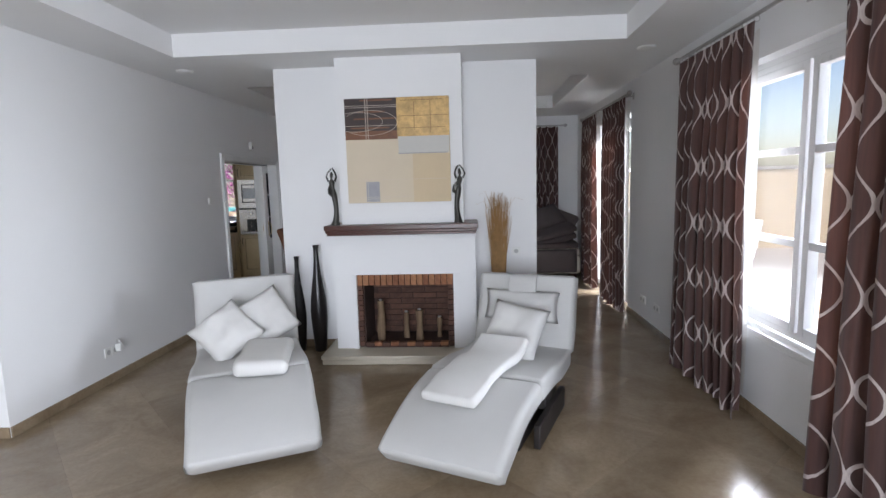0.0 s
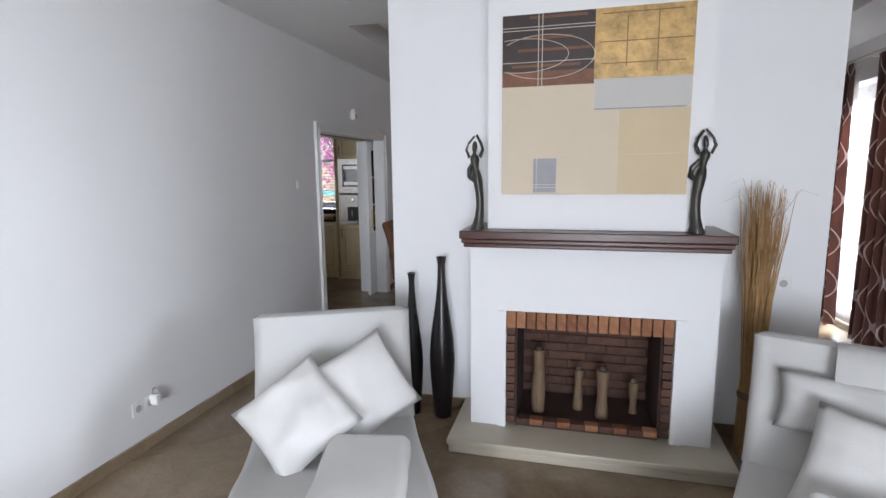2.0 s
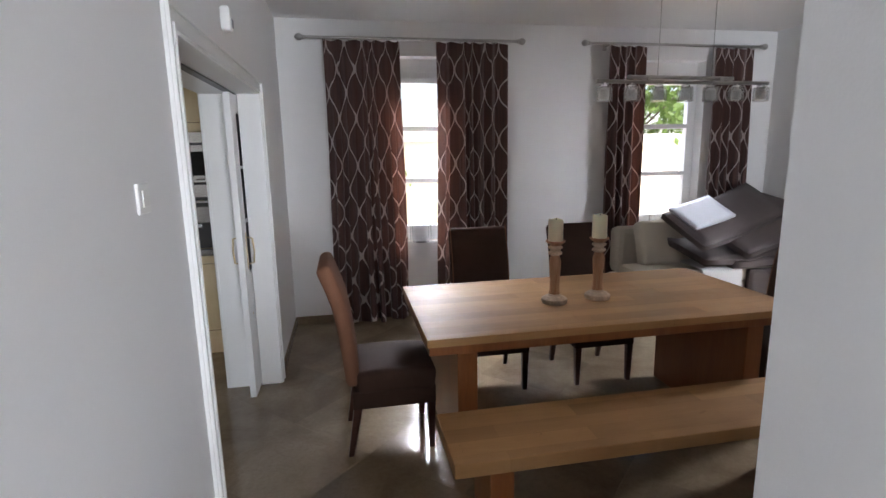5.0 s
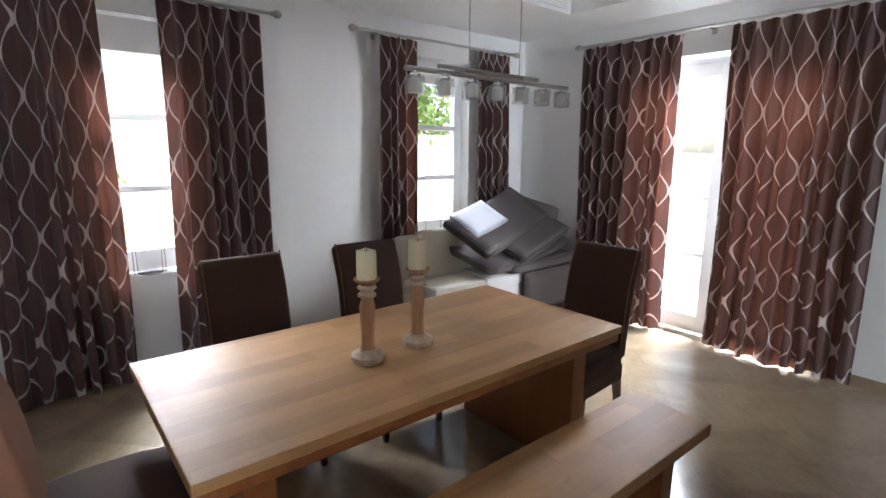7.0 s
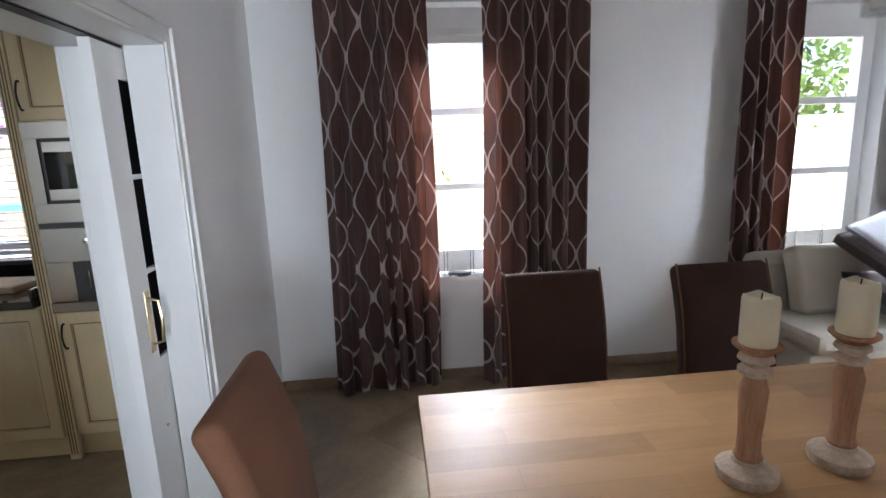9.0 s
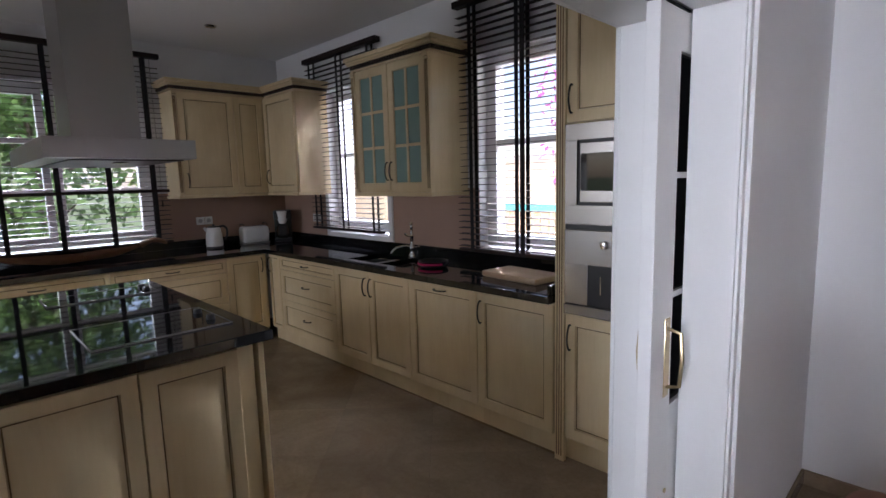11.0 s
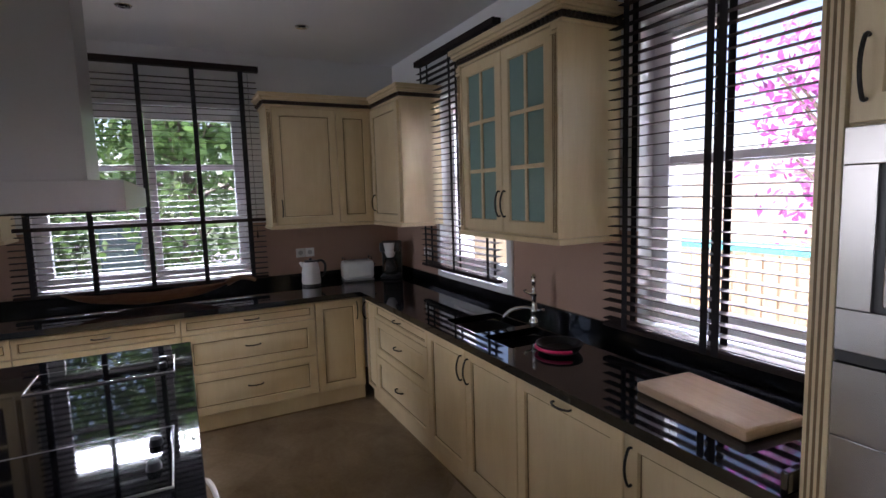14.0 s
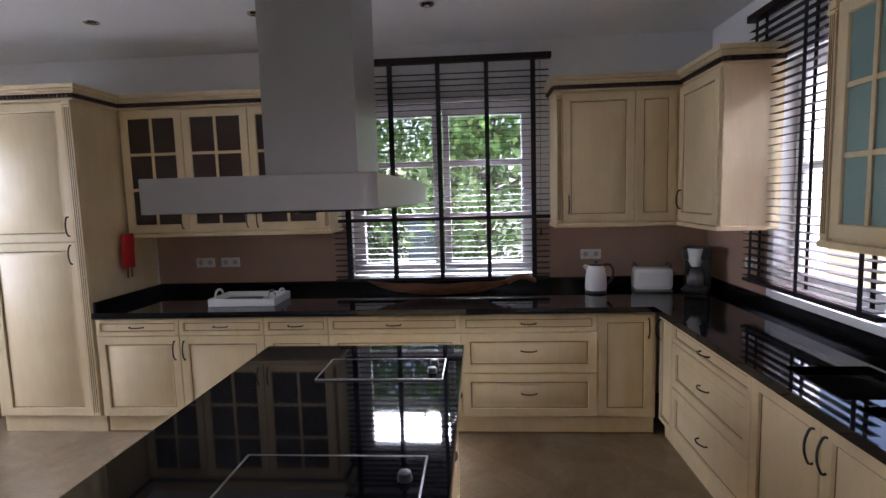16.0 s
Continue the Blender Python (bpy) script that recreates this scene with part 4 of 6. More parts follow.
part("lens", boxes((-0.02, 0.02, -0.05, -0.043, -0.04, 0.0), bev=0.004), mottled("grey_lens", (0.4, 0.4, 0.42), 0.2), sensor)
for x, y in ((-2.55, 4.35), (1.72, 4.15)):
    s = thing("smoke_detector", "flat round white ceiling fitting", "ceiling fitting", pose(x, y, CZ - 0.02))
    part("dome", lathe([(0.055, 0.002), (0.075, 0.01), (0.08, 0.0195)], 24), WHITEP, s)


# ---- dining room ----
table = thing("dining_table", "honey oak dining table with slab legs", "dining table", pose(0, 0, 0))
part("tabletop", boxes((-2.10, -0.08, 6.11, 7.10, 0.715, 0.755), bev=0.004), OAKW, table)
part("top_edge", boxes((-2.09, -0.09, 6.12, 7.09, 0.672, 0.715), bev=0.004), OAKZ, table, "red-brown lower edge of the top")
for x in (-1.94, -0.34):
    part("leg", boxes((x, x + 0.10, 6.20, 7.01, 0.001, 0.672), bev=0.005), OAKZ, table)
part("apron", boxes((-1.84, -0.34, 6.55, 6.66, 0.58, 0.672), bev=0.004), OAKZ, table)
bench = thing("dining_bench", "honey oak bench with slab legs along the table", "bench", pose(0, 0, 0))
part("seat", boxes((-2.08, -0.09, 5.63, 6.03, 0.375, 0.435), bev=0.005), OAKW, bench)
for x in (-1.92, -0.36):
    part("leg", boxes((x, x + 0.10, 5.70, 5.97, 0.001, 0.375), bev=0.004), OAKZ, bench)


def dining_chair(m, label, inner):
    """Faces -y; origin under the middle of its seat."""
    c = thing("dining_chair", label, "chair", m, "dining chairs")
    back = smooth_line([(0.205, 0.40), (0.225, 0.62), (0.262, 0.85), (0.335, 1.06)], 3)
    part("backrest", slab([(y - 0.035, z) for y, z in back], 0.075, 0.435, 0.032, 4), inner, c)
    part("seat", slab([(-0.235, 0.465), (-0.1, 0.482), (0.08, 0.482), (0.2, 0.475)], 0.13, 0.445, 0.03, 3), SUEDE, c)
    part("seat_skirt", boxes((-0.215, 0.215, -0.225, 0.215, 0.27, 0.372), bev=0.008), SUEDE, c)
    for x in (-0.19, 0.19):
        for y, s in ((-0.2, 0.0), (0.19, 0.05)):
            bm = bmesh.new()
            vs = box(bm, x - 0.022, x + 0.022, y - 0.022, y + 0.022, 0.0, 0.28)
            for v in vs:
                if v.co.z < 0.1:
                    v.co.x = x + (v.co.x - x) * 0.65
                    v.co.y = y + s + (v.co.y - y) * 0.65
            bmesh.ops.bevel(bm, geom=bm.edges[:], offset=0.003, segments=1, affect="EDGES")
            part("leg", bm, MAHOG, c)
    for x in (-0.2075, 0.2075) if inner is SUEDE else ():
        part("piping", tube([(x, y + 0.008, z) for y, z in [(p - 0.035, q) for p, q in back]], 0.004, 6), SUEDE_LIT_TRIM, c)
    return c


# this backrest takes the lit copy of the brown suede
dining_chair(pose(-2.23, 6.67, 0.001, 0, 0, 90), "brown suede dining chair with a scrolled, lit-coloured back", SUEDE_LIT_TRIM)
dining_chair(pose(-1.49, 7.22, 0.001), "dark brown suede dining chair tucked under the table", SUEDE)
dining_chair(pose(-0.74, 7.20, 0.001), "dark brown suede dining chair tucked under the table", SUEDE)
dining_chair(pose(0.09, 6.52, 0.001, 0, 0, -86), "dark brown suede dining chair at the table's end", SUEDE)

# candlesticks
LIME = wood("whitewashed_turned_wood", (0.3, 0.11, 0.045), (0.56, 0.34, 0.2), 0.65, "Z", 6, 0.3)
PALE = mottled("chipped_white_paint_on_wood", (0.5, 0.37, 0.27), 0.7, scale=18, vary=0.45, fine=80, relief=0.3)
WAX = mottled("ivory_wax", (0.78, 0.7, 0.5), 0.45, scale=8, vary=0.05, relief=0.04)
WAX.node_tree.nodes["Principled BSDF"].inputs["Subsurface Weight"].default_value = 0.15
WICK = mottled("charred_wick", (0.01, 0.01, 0.01), 0.9)
for x, y, up in ((-1.31, 6.53, 0.0), (-1.04, 6.55, 0.012)):
    c = thing("candlestick", "turned whitewashed wooden candlestick with an ivory candle", "candlestick", pose(x, y, 0.756), "table candlesticks")
    part("base", lathe([(0.068, 0), (0.072, 0.012), (0.07, 0.026), (0.055, 0.036), (0.036, 0.044), (0.032, 0.052)], 28), PALE, c)
    part("stem", lathe([(0.03, 0.052), (0.034, 0.06), (0.028, 0.07), (0.027, 0.12), (0.031, 0.19), (0.033, 0.235), (0.026, 0.26), (0.022, 0.27)], 24), LIME, c)
    part("collar", lathe([(0.024, 0.27), (0.038, 0.278), (0.038, 0.288), (0.025, 0.296), (0.03, 0.304), (0.04, 0.312), (0.038, 0.32), (0.026, 0.326)], 24), PALE, c)
    part("drip_cup", lathe([(0.028, 0.326), (0.045, 0.338), (0.054, 0.346), (0.054, 0.352), (0.03, 0.35)], 24), LIME, c)
    bm = lathe([(0.0395, 0.351), (0.041, 0.36), (0.0405, 0.46 + up), (0.037, 0.470 + up), (0.02, 0.458 + up)], 24)
    for v in bm.verts:
        if v.co.z > 0.45:
            v.co.z += 0.008 * noise.noise(Vector((v.co.x * 40, v.co.y * 40, x)))
    part("candle", bm, WAX, c, "ivory pillar candle")
    part("wick", tube([(0, 0, 0.455 + up), (0.002, 0, 0.475 + up)], 0.0016, 6), WICK, c)

# pendant
lamp = thing("pendant_light", "chrome bar pendant with seven glass shades", "pendant lamp", pose(0, 6.615, 0))
part("lower_bar", tube([(-1.07, -0.02, 1.955), (0.0, -0.02, 1.95)], 0.011, 10), STEEL, lamp)
part("upper_bar", tube([(-0.86, 0.02, 1.985), (-0.2, 0.02, 1.98)], 0.011, 10), STEEL, lamp)
for x in (-0.76, -0.31):
    part("spacer", boxes((x - 0.012, x + 0.012, -0.03, 0.03, 1.955, 1.982), bev=0.003), STEEL, lamp)
for x in (-0.68, -0.34):
    part("cable", tube([(x, 0.02, 1.985), (x, 0.02, TZ)], 0.0022, 6), STEEL, lamp)
part("canopy", boxes((-0.72, -0.30, -0.03, 0.07, TZ - 0.03, TZ - 0.001), bev=0.008), STEEL, lamp)
OPAL = mottled("white_frosted_inner_glass", (0.75, 0.75, 0.73), 0.3, scale=8, vary=0.03, relief=0.0)
for i in range(7):
    x = -1.02 + i * 0.163
    s = part("shade", lathe([(0.042, 1.848), (0.044, 1.85), (0.044, 1.925), (0.040, 1.928), (0.040, 1.852)], 24), SHADEG, lamp, "clear glass shade", at=pose(x, -0.02, 0))
    part("inner_glass", lathe([(0.024, 1.858), (0.027, 1.861), (0.027, 1.91), (0.014, 1.92)], 16), OPAL, s)
    part("lamp_holder", lathe([(0.012, 1.912), (0.024, 1.926), (0.024, 1.936), (0.009, 1.942), (0.009, 1.955)], 16), CHROME, lamp, at=pose(x, -0.02, 0))

# sofa with stacked cushions
sofa = thing("sofa", "cream leather sofa piled with loose cushions", "sofa", pose(0, 0, 0))
part("seat_base", boxes((0.12, 1.96, 7.93, 8.60, 0.08, 0.38), bev=0.04), CREAMF, sofa)
part("seat_cushion", boxes((0.12, 0.84, 7.88, 8.36, 0.38, 0.51), bev=0.045), CREAMF, sofa)
part("seat_cushion", boxes((0.85, 1.94, 7.90, 8.36, 0.38, 0.51), bev=0.045), CREAMF, sofa)
part("back_cushion", soften(slab(smooth_line([(8.20, 0.50), (8.25, 0.72), (8.33, 0.93)], 4), 0.15, 0.44, 0.05, 4), 4, 1.0), CREAMF, sofa, at=pose(0.52, 0, 0))
part("backrest", boxes((0.16, 1.90, 8.44, 8.63, 0.38, 0.84), bev=0.06), CREAMF, sofa)
for x in (0.2, 1.88):
    for y in (8.0, 8.52):
        part("foot", lathe([(0.018, 0.001), (0.024, 0.01), (0.026, 0.082)], 12), MAHOG, sofa, at=pose(x, y, 0))
WHITEF = mottled("white_piped_cushion_fabric", (0.6, 0.61, 0.66), 0.85, scale=6, vary=0.04, fine=200, relief=0.3)


def pad(corner, u, v, t, seed, mat, label, sag=0.04):
    """A box cushion from its front corner along two edges, sagging along its length, with piped edges."""
    u, v, o = Vector(u), Vector(v), Vector(corner)
    w, h = u.length, v.length
    x = u.normalized()
    z = x.cross(v).normalized()
    m = Matrix((x, z.cross(x), z)).transposed().to_4x4()
    m.translation = o + (u + v) / 2
    c = thing("loose_cushion", label, "cushion", m, "cushion pile")
    bend = lambda px, py: sag * ((2 * px / w) ** 2 - 0.4) + 0.012 * noise.noise(Vector((px * 3 + seed, py * 3, 0.5)))
    bm = bmesh.new()
    box(bm, -w / 2, w / 2, -h / 2, h / 2, -t / 2, t / 2)
    bmesh.ops.subdivide_edges(bm, edges=bm.edges, cuts=7, use_grid_fill=True)
    for p in bm.verts:
        k = (1 - (2 * p.co.x / w) ** 4) * (1 - (2 * p.co.y / h) ** 4)
        p.co.z += 0.16 * t * k * (1 if p.co.z > 0 else -1) + bend(p.co.x, p.co.y)
    bmesh.ops.bevel(bm, geom=[e for e in bm.edges if e.calc_face_angle(0) > radians(45)], offset=0.012, segments=2, affect="EDGES")
    part("cover", bm, mat, c, smooth="all")
    pts = [(-w / 2 + 0.006, -h / 2 + 0.006), (w / 2 - 0.006, -h / 2 + 0.006), (w / 2 - 0.006, h / 2 - 0.006), (-w / 2 + 0.006, h / 2 - 0.006)]
    for s in (-1, 1):
        loop = []
        for a, b in zip(pts, pts[1:] + pts[:1]):
            for k in range(10):
                px, py = a[0] + (b[0] - a[0]) * k / 10, a[1] + (b[1] - a[1]) * k / 10
                loop.append((px, py, s * (t / 2 - 0.004) + bend(px, py)))
        part("piping", tube(loop + loop[:1], 0.004, 6), mat, c)


pad((0.95, 7.84, 0.56), (0.95, 0.03, 0.0), (0.0, 0.50, 0.02), 0.08, 1, GREYF, "taupe grey lounger pad lying on the sofa", 0.0)
pad((1.13, 7.85, 0.12), (0.75, 0.0, 0.0), (0.0, 0.02, 0.38), 0.05, 7, GREYF, "taupe grey pad standing against the sofa front", 0.0)
pad((0.60, 7.80, 0.57), (1.26, 0.16, 0.10), (0.0, 0.48, 0.12), 0.07, 2, GREYF, "taupe grey lounger pad sagging in the middle of the pile", 0.06)
pad((1.04, 7.80, 0.62), (0.84, 0.16, 0.19), (-0.08, 0.42, 0.20), 0.065, 3, GREYF, "taupe grey lounger pad sliding off the pile", 0.02)
pad((0.62, 7.84, 0.69), (1.13, 0.30, 0.24), (-0.13, 0.42, 0.26), 0.065, 4, GREYF, "large taupe grey lounger pad on top of the pile", 0.045)
pad((1.60, 8.33, 0.99), (0.30, -0.22, -0.13), (0.05, 0.07, 0.14), 0.09, 5, GREYF, "taupe grey bolster cushion with a pale edge", 0.0)
pad((0.66, 8.00, 0.85), (0.53, 0.14, 0.10), (-0.09, 0.28, 0.175), 0.028, 6, WHITEF, "white cushion with grey piping on top of the pile", 0.008)
solid("throw", slab(smooth_line([(0.0, -0.32), (0.01, -0.1), (0.05, 0.0), (0.3, 0.02), (0.42, 0.01)], 5), 0.02, 0.40, 0.008, 2), TERRY, "white towel draped over the sofa seat", "towel", pose(0.88, 7.855, 0.52))

# glass on the sill, wire stands
for x0 in (-1.72, 0.84):
    g = thing("hurricane_glass", "clear glass hurricane vase on the window sill", "glass vase", pose(x0, 8.84, 0.736), "sill glasses")
    part("vase", lathe([(0.075, 0), (0.082, 0.004), (0.084, 0.16), (0.080, 0.16), (0.078, 0.01)], 24), GLASS, g)
    for dx in (-0.1, 0.1):
        part("prong", tube([(dx, 0.0, 0.0), (dx, 0.0, 0.24)], 0.005, 6), STEEL, g)

# pocket door
pd = thing("sliding_door", "white glazed sliding door half hidden in its wall pocket", "sliding door", pose(LX - 0.15, 7.30, 0.006))
part("stile", boxes((-0.02, 0.02, 0.0, 0.145, 0.0, 1.97), bev=0.003), TRIMW, pd)
part("bottom_rail", boxes((-0.019, 0.019, 0.145, 0.62, 0.0, 0.82)), TRIMW, pd)
part("top_rail", boxes((-0.019, 0.019, 0.145, 0.62, 1.86, 1.97)), TRIMW, pd)
DARKG = mottled("dark_door_glass", (0.006, 0.007, 0.008), 0.06, scale=3, vary=0.3, relief=0.0)
for z0, z1 in ((0.82, 1.155), (1.173, 1.508), (1.526, 1.86)):
    part("pane", boxes((-0.006, 0.006, 0.145, 0.62, z0, z1)), DARKG, pd, smooth=False)
for z in (1.155, 1.508):
    part("glazing_bar", boxes((-0.018, 0.018, 0.145, 0.62, z, z + 0.018)), TRIMW, pd)
for s in (-1, 1):
    h = part("handle_plate", boxes((s * 0.02 - 0.003, s * 0.02 + 0.003, 0.09, 0.125, 0.86, 1.10), bev=0.002), BRASS, pd)
    part("pull", tube([(s * 0.022, 0.107, 0.89), (s * 0.06, 0.107, 0.90), (s * 0.066, 0.107, 0.98), (s * 0.06, 0.107, 1.06), (s * 0.022, 0.107, 1.07)], 0.006, 8), BRASS, h)
    part("lock", lathe([(0.006, 0), (0.008, 0.004)], 10), BRASS, pd, at=pose(s * 0.021, 0.12, 0.55, 0, 90 * s, 0))
structure("trim_door_track", boxes((LX - 0.17, LX - 0.13, 5.80, 7.50, 1.979, 1.9845)), BLACKP, "dark sliding door track")
vent = thing("ceiling_vent", "white air conditioning grille", "vent", pose(1.0, 7.735, 2.79))
part("frame", boxes((0, 0.4, -0.012, 0, 0, 0.15), bev=0.004), TRIMW, vent)
for i in range(7):
    part("slat", boxes((0.02, 0.38, -0.018, -0.0125, 0.016 + i * 0.018, 0.024 + i * 0.018)), WHITEP, vent)


# ---- kitchen ----
def bow_handle(w, horizontal=True):
    p = [(-w / 2, 0, 0), (-w / 2, -0.016, 0.0), (-w / 4, -0.03, 0), (0, -0.034, 0), (w / 4, -0.03, 0), (w / 2, -0.016, 0), (w / 2, 0, 0)]
    if not horizontal:
        p = [(0, y, x) for x, y, _ in p]
    return tube(smooth_line(p, 3), 0.0048, 8)


def nested(x0, x1, z0, z1, y, steps, hole=False):
    """Rectangles one inside another, joined: each step is (inset, how far it stands out to -y)."""
    bm = bmesh.new()
    loops = [[bm.verts.new(p) for p in ((x0 + i, y - o, z0 + i), (x1 - i, y - o, z0 + i), (x1 - i, y - o, z1 - i), (x0 + i, y - o, z1 - i))] for i, o in steps]
    for a, b in zip(loops, loops[1:] + (loops[:1] if hole else [])):
        for k in range(4):
            bm.faces.new((a[k], a[(k + 1) % 4], b[(k + 1) % 4], b[k]))
    if not hole:
        bm.faces.new(loops[0])
        bm.faces.new(loops[-1])
    return bm


def panel_front(parent, name, x0, x1, z0, z1, handle=None, horiz=True, label="", y=0.0, glass=None, cols=2, rows=3):
    """A framed front with a raised field, facing -y; brown glaze lies in its grooves."""
    g = 0.0025
    x0, x1, z0, z1 = x0 + g, x1 - g, z0 + g, z1 - g
    w, h = x1 - x0, z1 - z0
    r = 0.062 if min(w, h) > 0.24 else 0.032
    if glass is None:
        steps = [(0, 0), (0, 0.019), (0.003, 0.022), (r - 0.005, 0.022), (r, 0.010)]
        if min(w, h) > 2 * (r + 0.04):
            steps += [(r + 0.012, 0.010), (r + 0.03, 0.020)]
        bm = nested(x0, x1, z0, z1, y, steps)
    else:
        bm = nested(x0, x1, z0, z1, y, [(0, 0), (0, 0.019), (0.003, 0.022), (r - 0.005, 0.022), (r, 0.016), (r, 0)], True)
    ob = part(name, bm, CREAM, parent, label)
    lines = nested(x0, x1, z0, z1, y, [(r, 0.0102), (r, 0.0122), (r + 0.0045, 0.0122), (r + 0.0045, 0.0102)], True)
    if glass is None:
        part("glaze_line", lines, GLAZE, ob, "brown glaze in the groove", smooth=False)
    else:
        lines.free()
        gx0, gx1, gz0, gz1 = x0 + r, x1 - r, z0 + r, z1 - r
        for i in range(cols):
            for j in range(rows):
                cx, cz = (gx1 - gx0) / cols, (gz1 - gz0) / rows
                part("pane", boxes((gx0 + i * cx, gx0 + (i + 1) * cx, y - 0.010, y - 0.006, gz0 + j * cz, gz0 + (j + 1) * cz)), glass, ob, smooth=False)
        for i in range(1, cols):
            xx = gx0 + i * (gx1 - gx0) / cols
            part("glazing_bar", boxes((xx - 0.011, xx + 0.011, y - 0.020, y - 0.0105, gz0, gz1), bev=0.003), CREAM, ob)
        for j in range(1, rows):
            zz = gz0 + j * (gz1 - gz0) / rows
            part("glazing_bar", boxes((gx0, gx1, y - 0.019, y - 0.0106, zz - 0.011, zz + 0.011), bev=0.003), CREAM, ob)
    if handle:
        part("handle", bow_handle(0.10 if horiz else 0.13, horiz), BLACKI, ob, "black iron bow handle", at=pose(handle[0], y - 0.021, handle[1]))
    return ob


def base_unit(m, w, depth, fronts, label, top=0.865):
    c = thing("base_cabinet", label, "cabinet", m, "kitchen base cabinets")
    part("carcass", boxes((0.001, w - 0.001, 0.0, depth, 0.13, top)), CREAM, c, smooth=False)
    part("plinth", boxes((0, w, 0.03, 0.05, 0.0, 0.13)), CREAM, c, smooth=False)
    # shadow at the foot of the plinth, put in as a thin brown strip
    part("plinth_shadow_strip", boxes((0, w, 0.026, 0.0295, 0.0, 0.012)), GLAZE, c, smooth=False)
    for f in fronts:
        panel_front(c, *f)
    return c


def drawers3(w):
    return [("drawer", 0, w, 0.735, 0.86, (w / 2, 0.80)), ("drawer", 0, w, 0.45, 0.735, (w / 2, 0.61)), ("drawer", 0, w, 0.14, 0.45, (w / 2, 0.31))]


DY, DX = 8.18, -7.22   # fronts of the north and west runs
dn, dw = FY - DY - 0.02, DX - KX - 0.02
base_unit(pose(-7.20, DY, 0), 0.24, dn, [("door", 0.02, 0.235, 0.14, 0.86, (0.05, 0.76), False)], "cream corner base cabinet with antique glazing")
base_unit(pose(-6.96, DY, 0), 0.92, dn, drawers3(0.92), "cream three-drawer base cabinet with antique glazing")
base_unit(pose(-6.04, DY, 0), 0.92, dn, [("door", 0, 0.46, 0.14, 0.86, (0.425, 0.74), False), ("door", 0.46, 0.92, 0.14, 0.86, (0.495, 0.74), False)], "cream two-door sink cabinet with antique glazing", 0.69)
base_unit(pose(-5.12, DY, 0), 0.62, dn, [("dishwasher_front", 0, 0.62, 0.14, 0.86, (0.31, 0.825))], "cream dishwasher front with antique glazing")
base_unit(pose(-4.50, DY, 0), 0.54, dn, [("door", 0.0, 0.54, 0.14, 0.86, (0.035, 0.74), False)], "cream single-door base cabinet with antique glazing")
W90 = lambda y: pose(DX, y, 0, 0, 0, 90)
base_unit(W90(4.22), 0.62, dw, [("drawer", 0, 0.62, 0.735, 0.86, (0.31, 0.80)), ("door", 0, 0.62, 0.14, 0.735, (0.585, 0.63), False)], "cream base cabinet with a drawer over a door")
base_unit(W90(4.84), 0.62, dw, [("drawer", 0, 0.62, 0.735, 0.86, (0.31, 0.80)), ("door", 0, 0.62, 0.14, 0.735, (0.035, 0.63), False)], "cream base cabinet with a drawer over a door")
base_unit(W90(5.46), 0.46, dw, drawers3(0.46), "narrow cream three-drawer base cabinet")
base_unit(W90(5.92), 0.92, dw, drawers3(0.92), "cream three-drawer base cabinet with antique glazing")
base_unit(W90(6.84), 0.92, dw, drawers3(0.92), "cream three-drawer base cabinet with antique glazing")
base_unit(W90(7.76), 0.39, dw, [("door", 0, 0.37, 0.14, 0.86, (0.33, 0.76), False)], "cream corner base cabinet with antique glazing")

# worktop in one L, with the cut-out for the sinks
SINKS = ((-5.98, -5.62), (-5.56, -5.30))
top = thing("worktop", "polished black granite worktop with an upstand", "worktop", pose(0, 0, 0))
for d in ((KX + 0.002, DX + 0.05, 4.22, FY - 0.002), (DX + 0.05, -5.98, DY - 0.06, FY - 0.002), (-5.30, -3.965, DY - 0.06, FY - 0.002),
          (-5.98, -5.30, DY - 0.06, 8.26), (-5.98, -5.30, 8.60, FY - 0.002), (-5.62, -5.56, 8.26, 8.60)):
    part("slab", boxes((*d, 0.87, 0.91)), GRANITE, top, smooth=False)
part("upstand", boxes((KX + 0.025, -3.965, FY - 0.022, FY - 0.002, 0.911, 0.985), bev=0.003), GRANITE, top)
part("upstand", boxes((KX + 0.002, KX + 0.022, 4.22, FY - 0.002, 0.911, 0.985), bev=0.003), GRANITE, top)
part("upstand", boxes((KX + 0.025, DX + 0.03, 4.222, 4.242, 0.911, 0.985), bev=0.003), GRANITE, top)
part("upstand", boxes((-3.987, -3.967, DY - 0.04, FY - 0.03, 0.911, 0.965), bev=0.003), GRANITE, top)
sink = thing("sink", "black undermounted double-bowl sink", "sink", pose(0, 0, 0))
SINKM = mottled("black_composite_sink", (0.012, 0.012, 0.013), 0.35, scale=30, vary=0.4)
for x0, x1 in SINKS:
    n = 28
    bm = bmesh.new()
    rings = []
    cx, cy, ax, ay = (x0 + x1) / 2, 8.43, (x1 - x0) / 2, 0.17
    for k, z in ((1.06, 0.872), (1.0, 0.868), (0.97, 0.80), (0.92, 0.73), (0.7, 0.715), (0.12, 0.71)):
        ring = []
        for i in range(n):
            a = 2 * math.pi * i / n
            c_, s_ = math.cos(a), math.sin(a)
            ring.append(bm.verts.new((cx + ax * k * math.copysign(abs(c_) ** 0.75, c_), cy + ay * k * math.copysign(abs(s_) ** 0.75, s_), z)))
        rings.append(ring)
    for a, b in zip(rings, rings[1:]):
        for i in range(n):
            bm.faces.new((a[i], a[(i + 1) % n], b[(i + 1) % n], b[i]))
    bm.faces.new(rings[-1])
    part("bowl", bm, SINKM, sink)
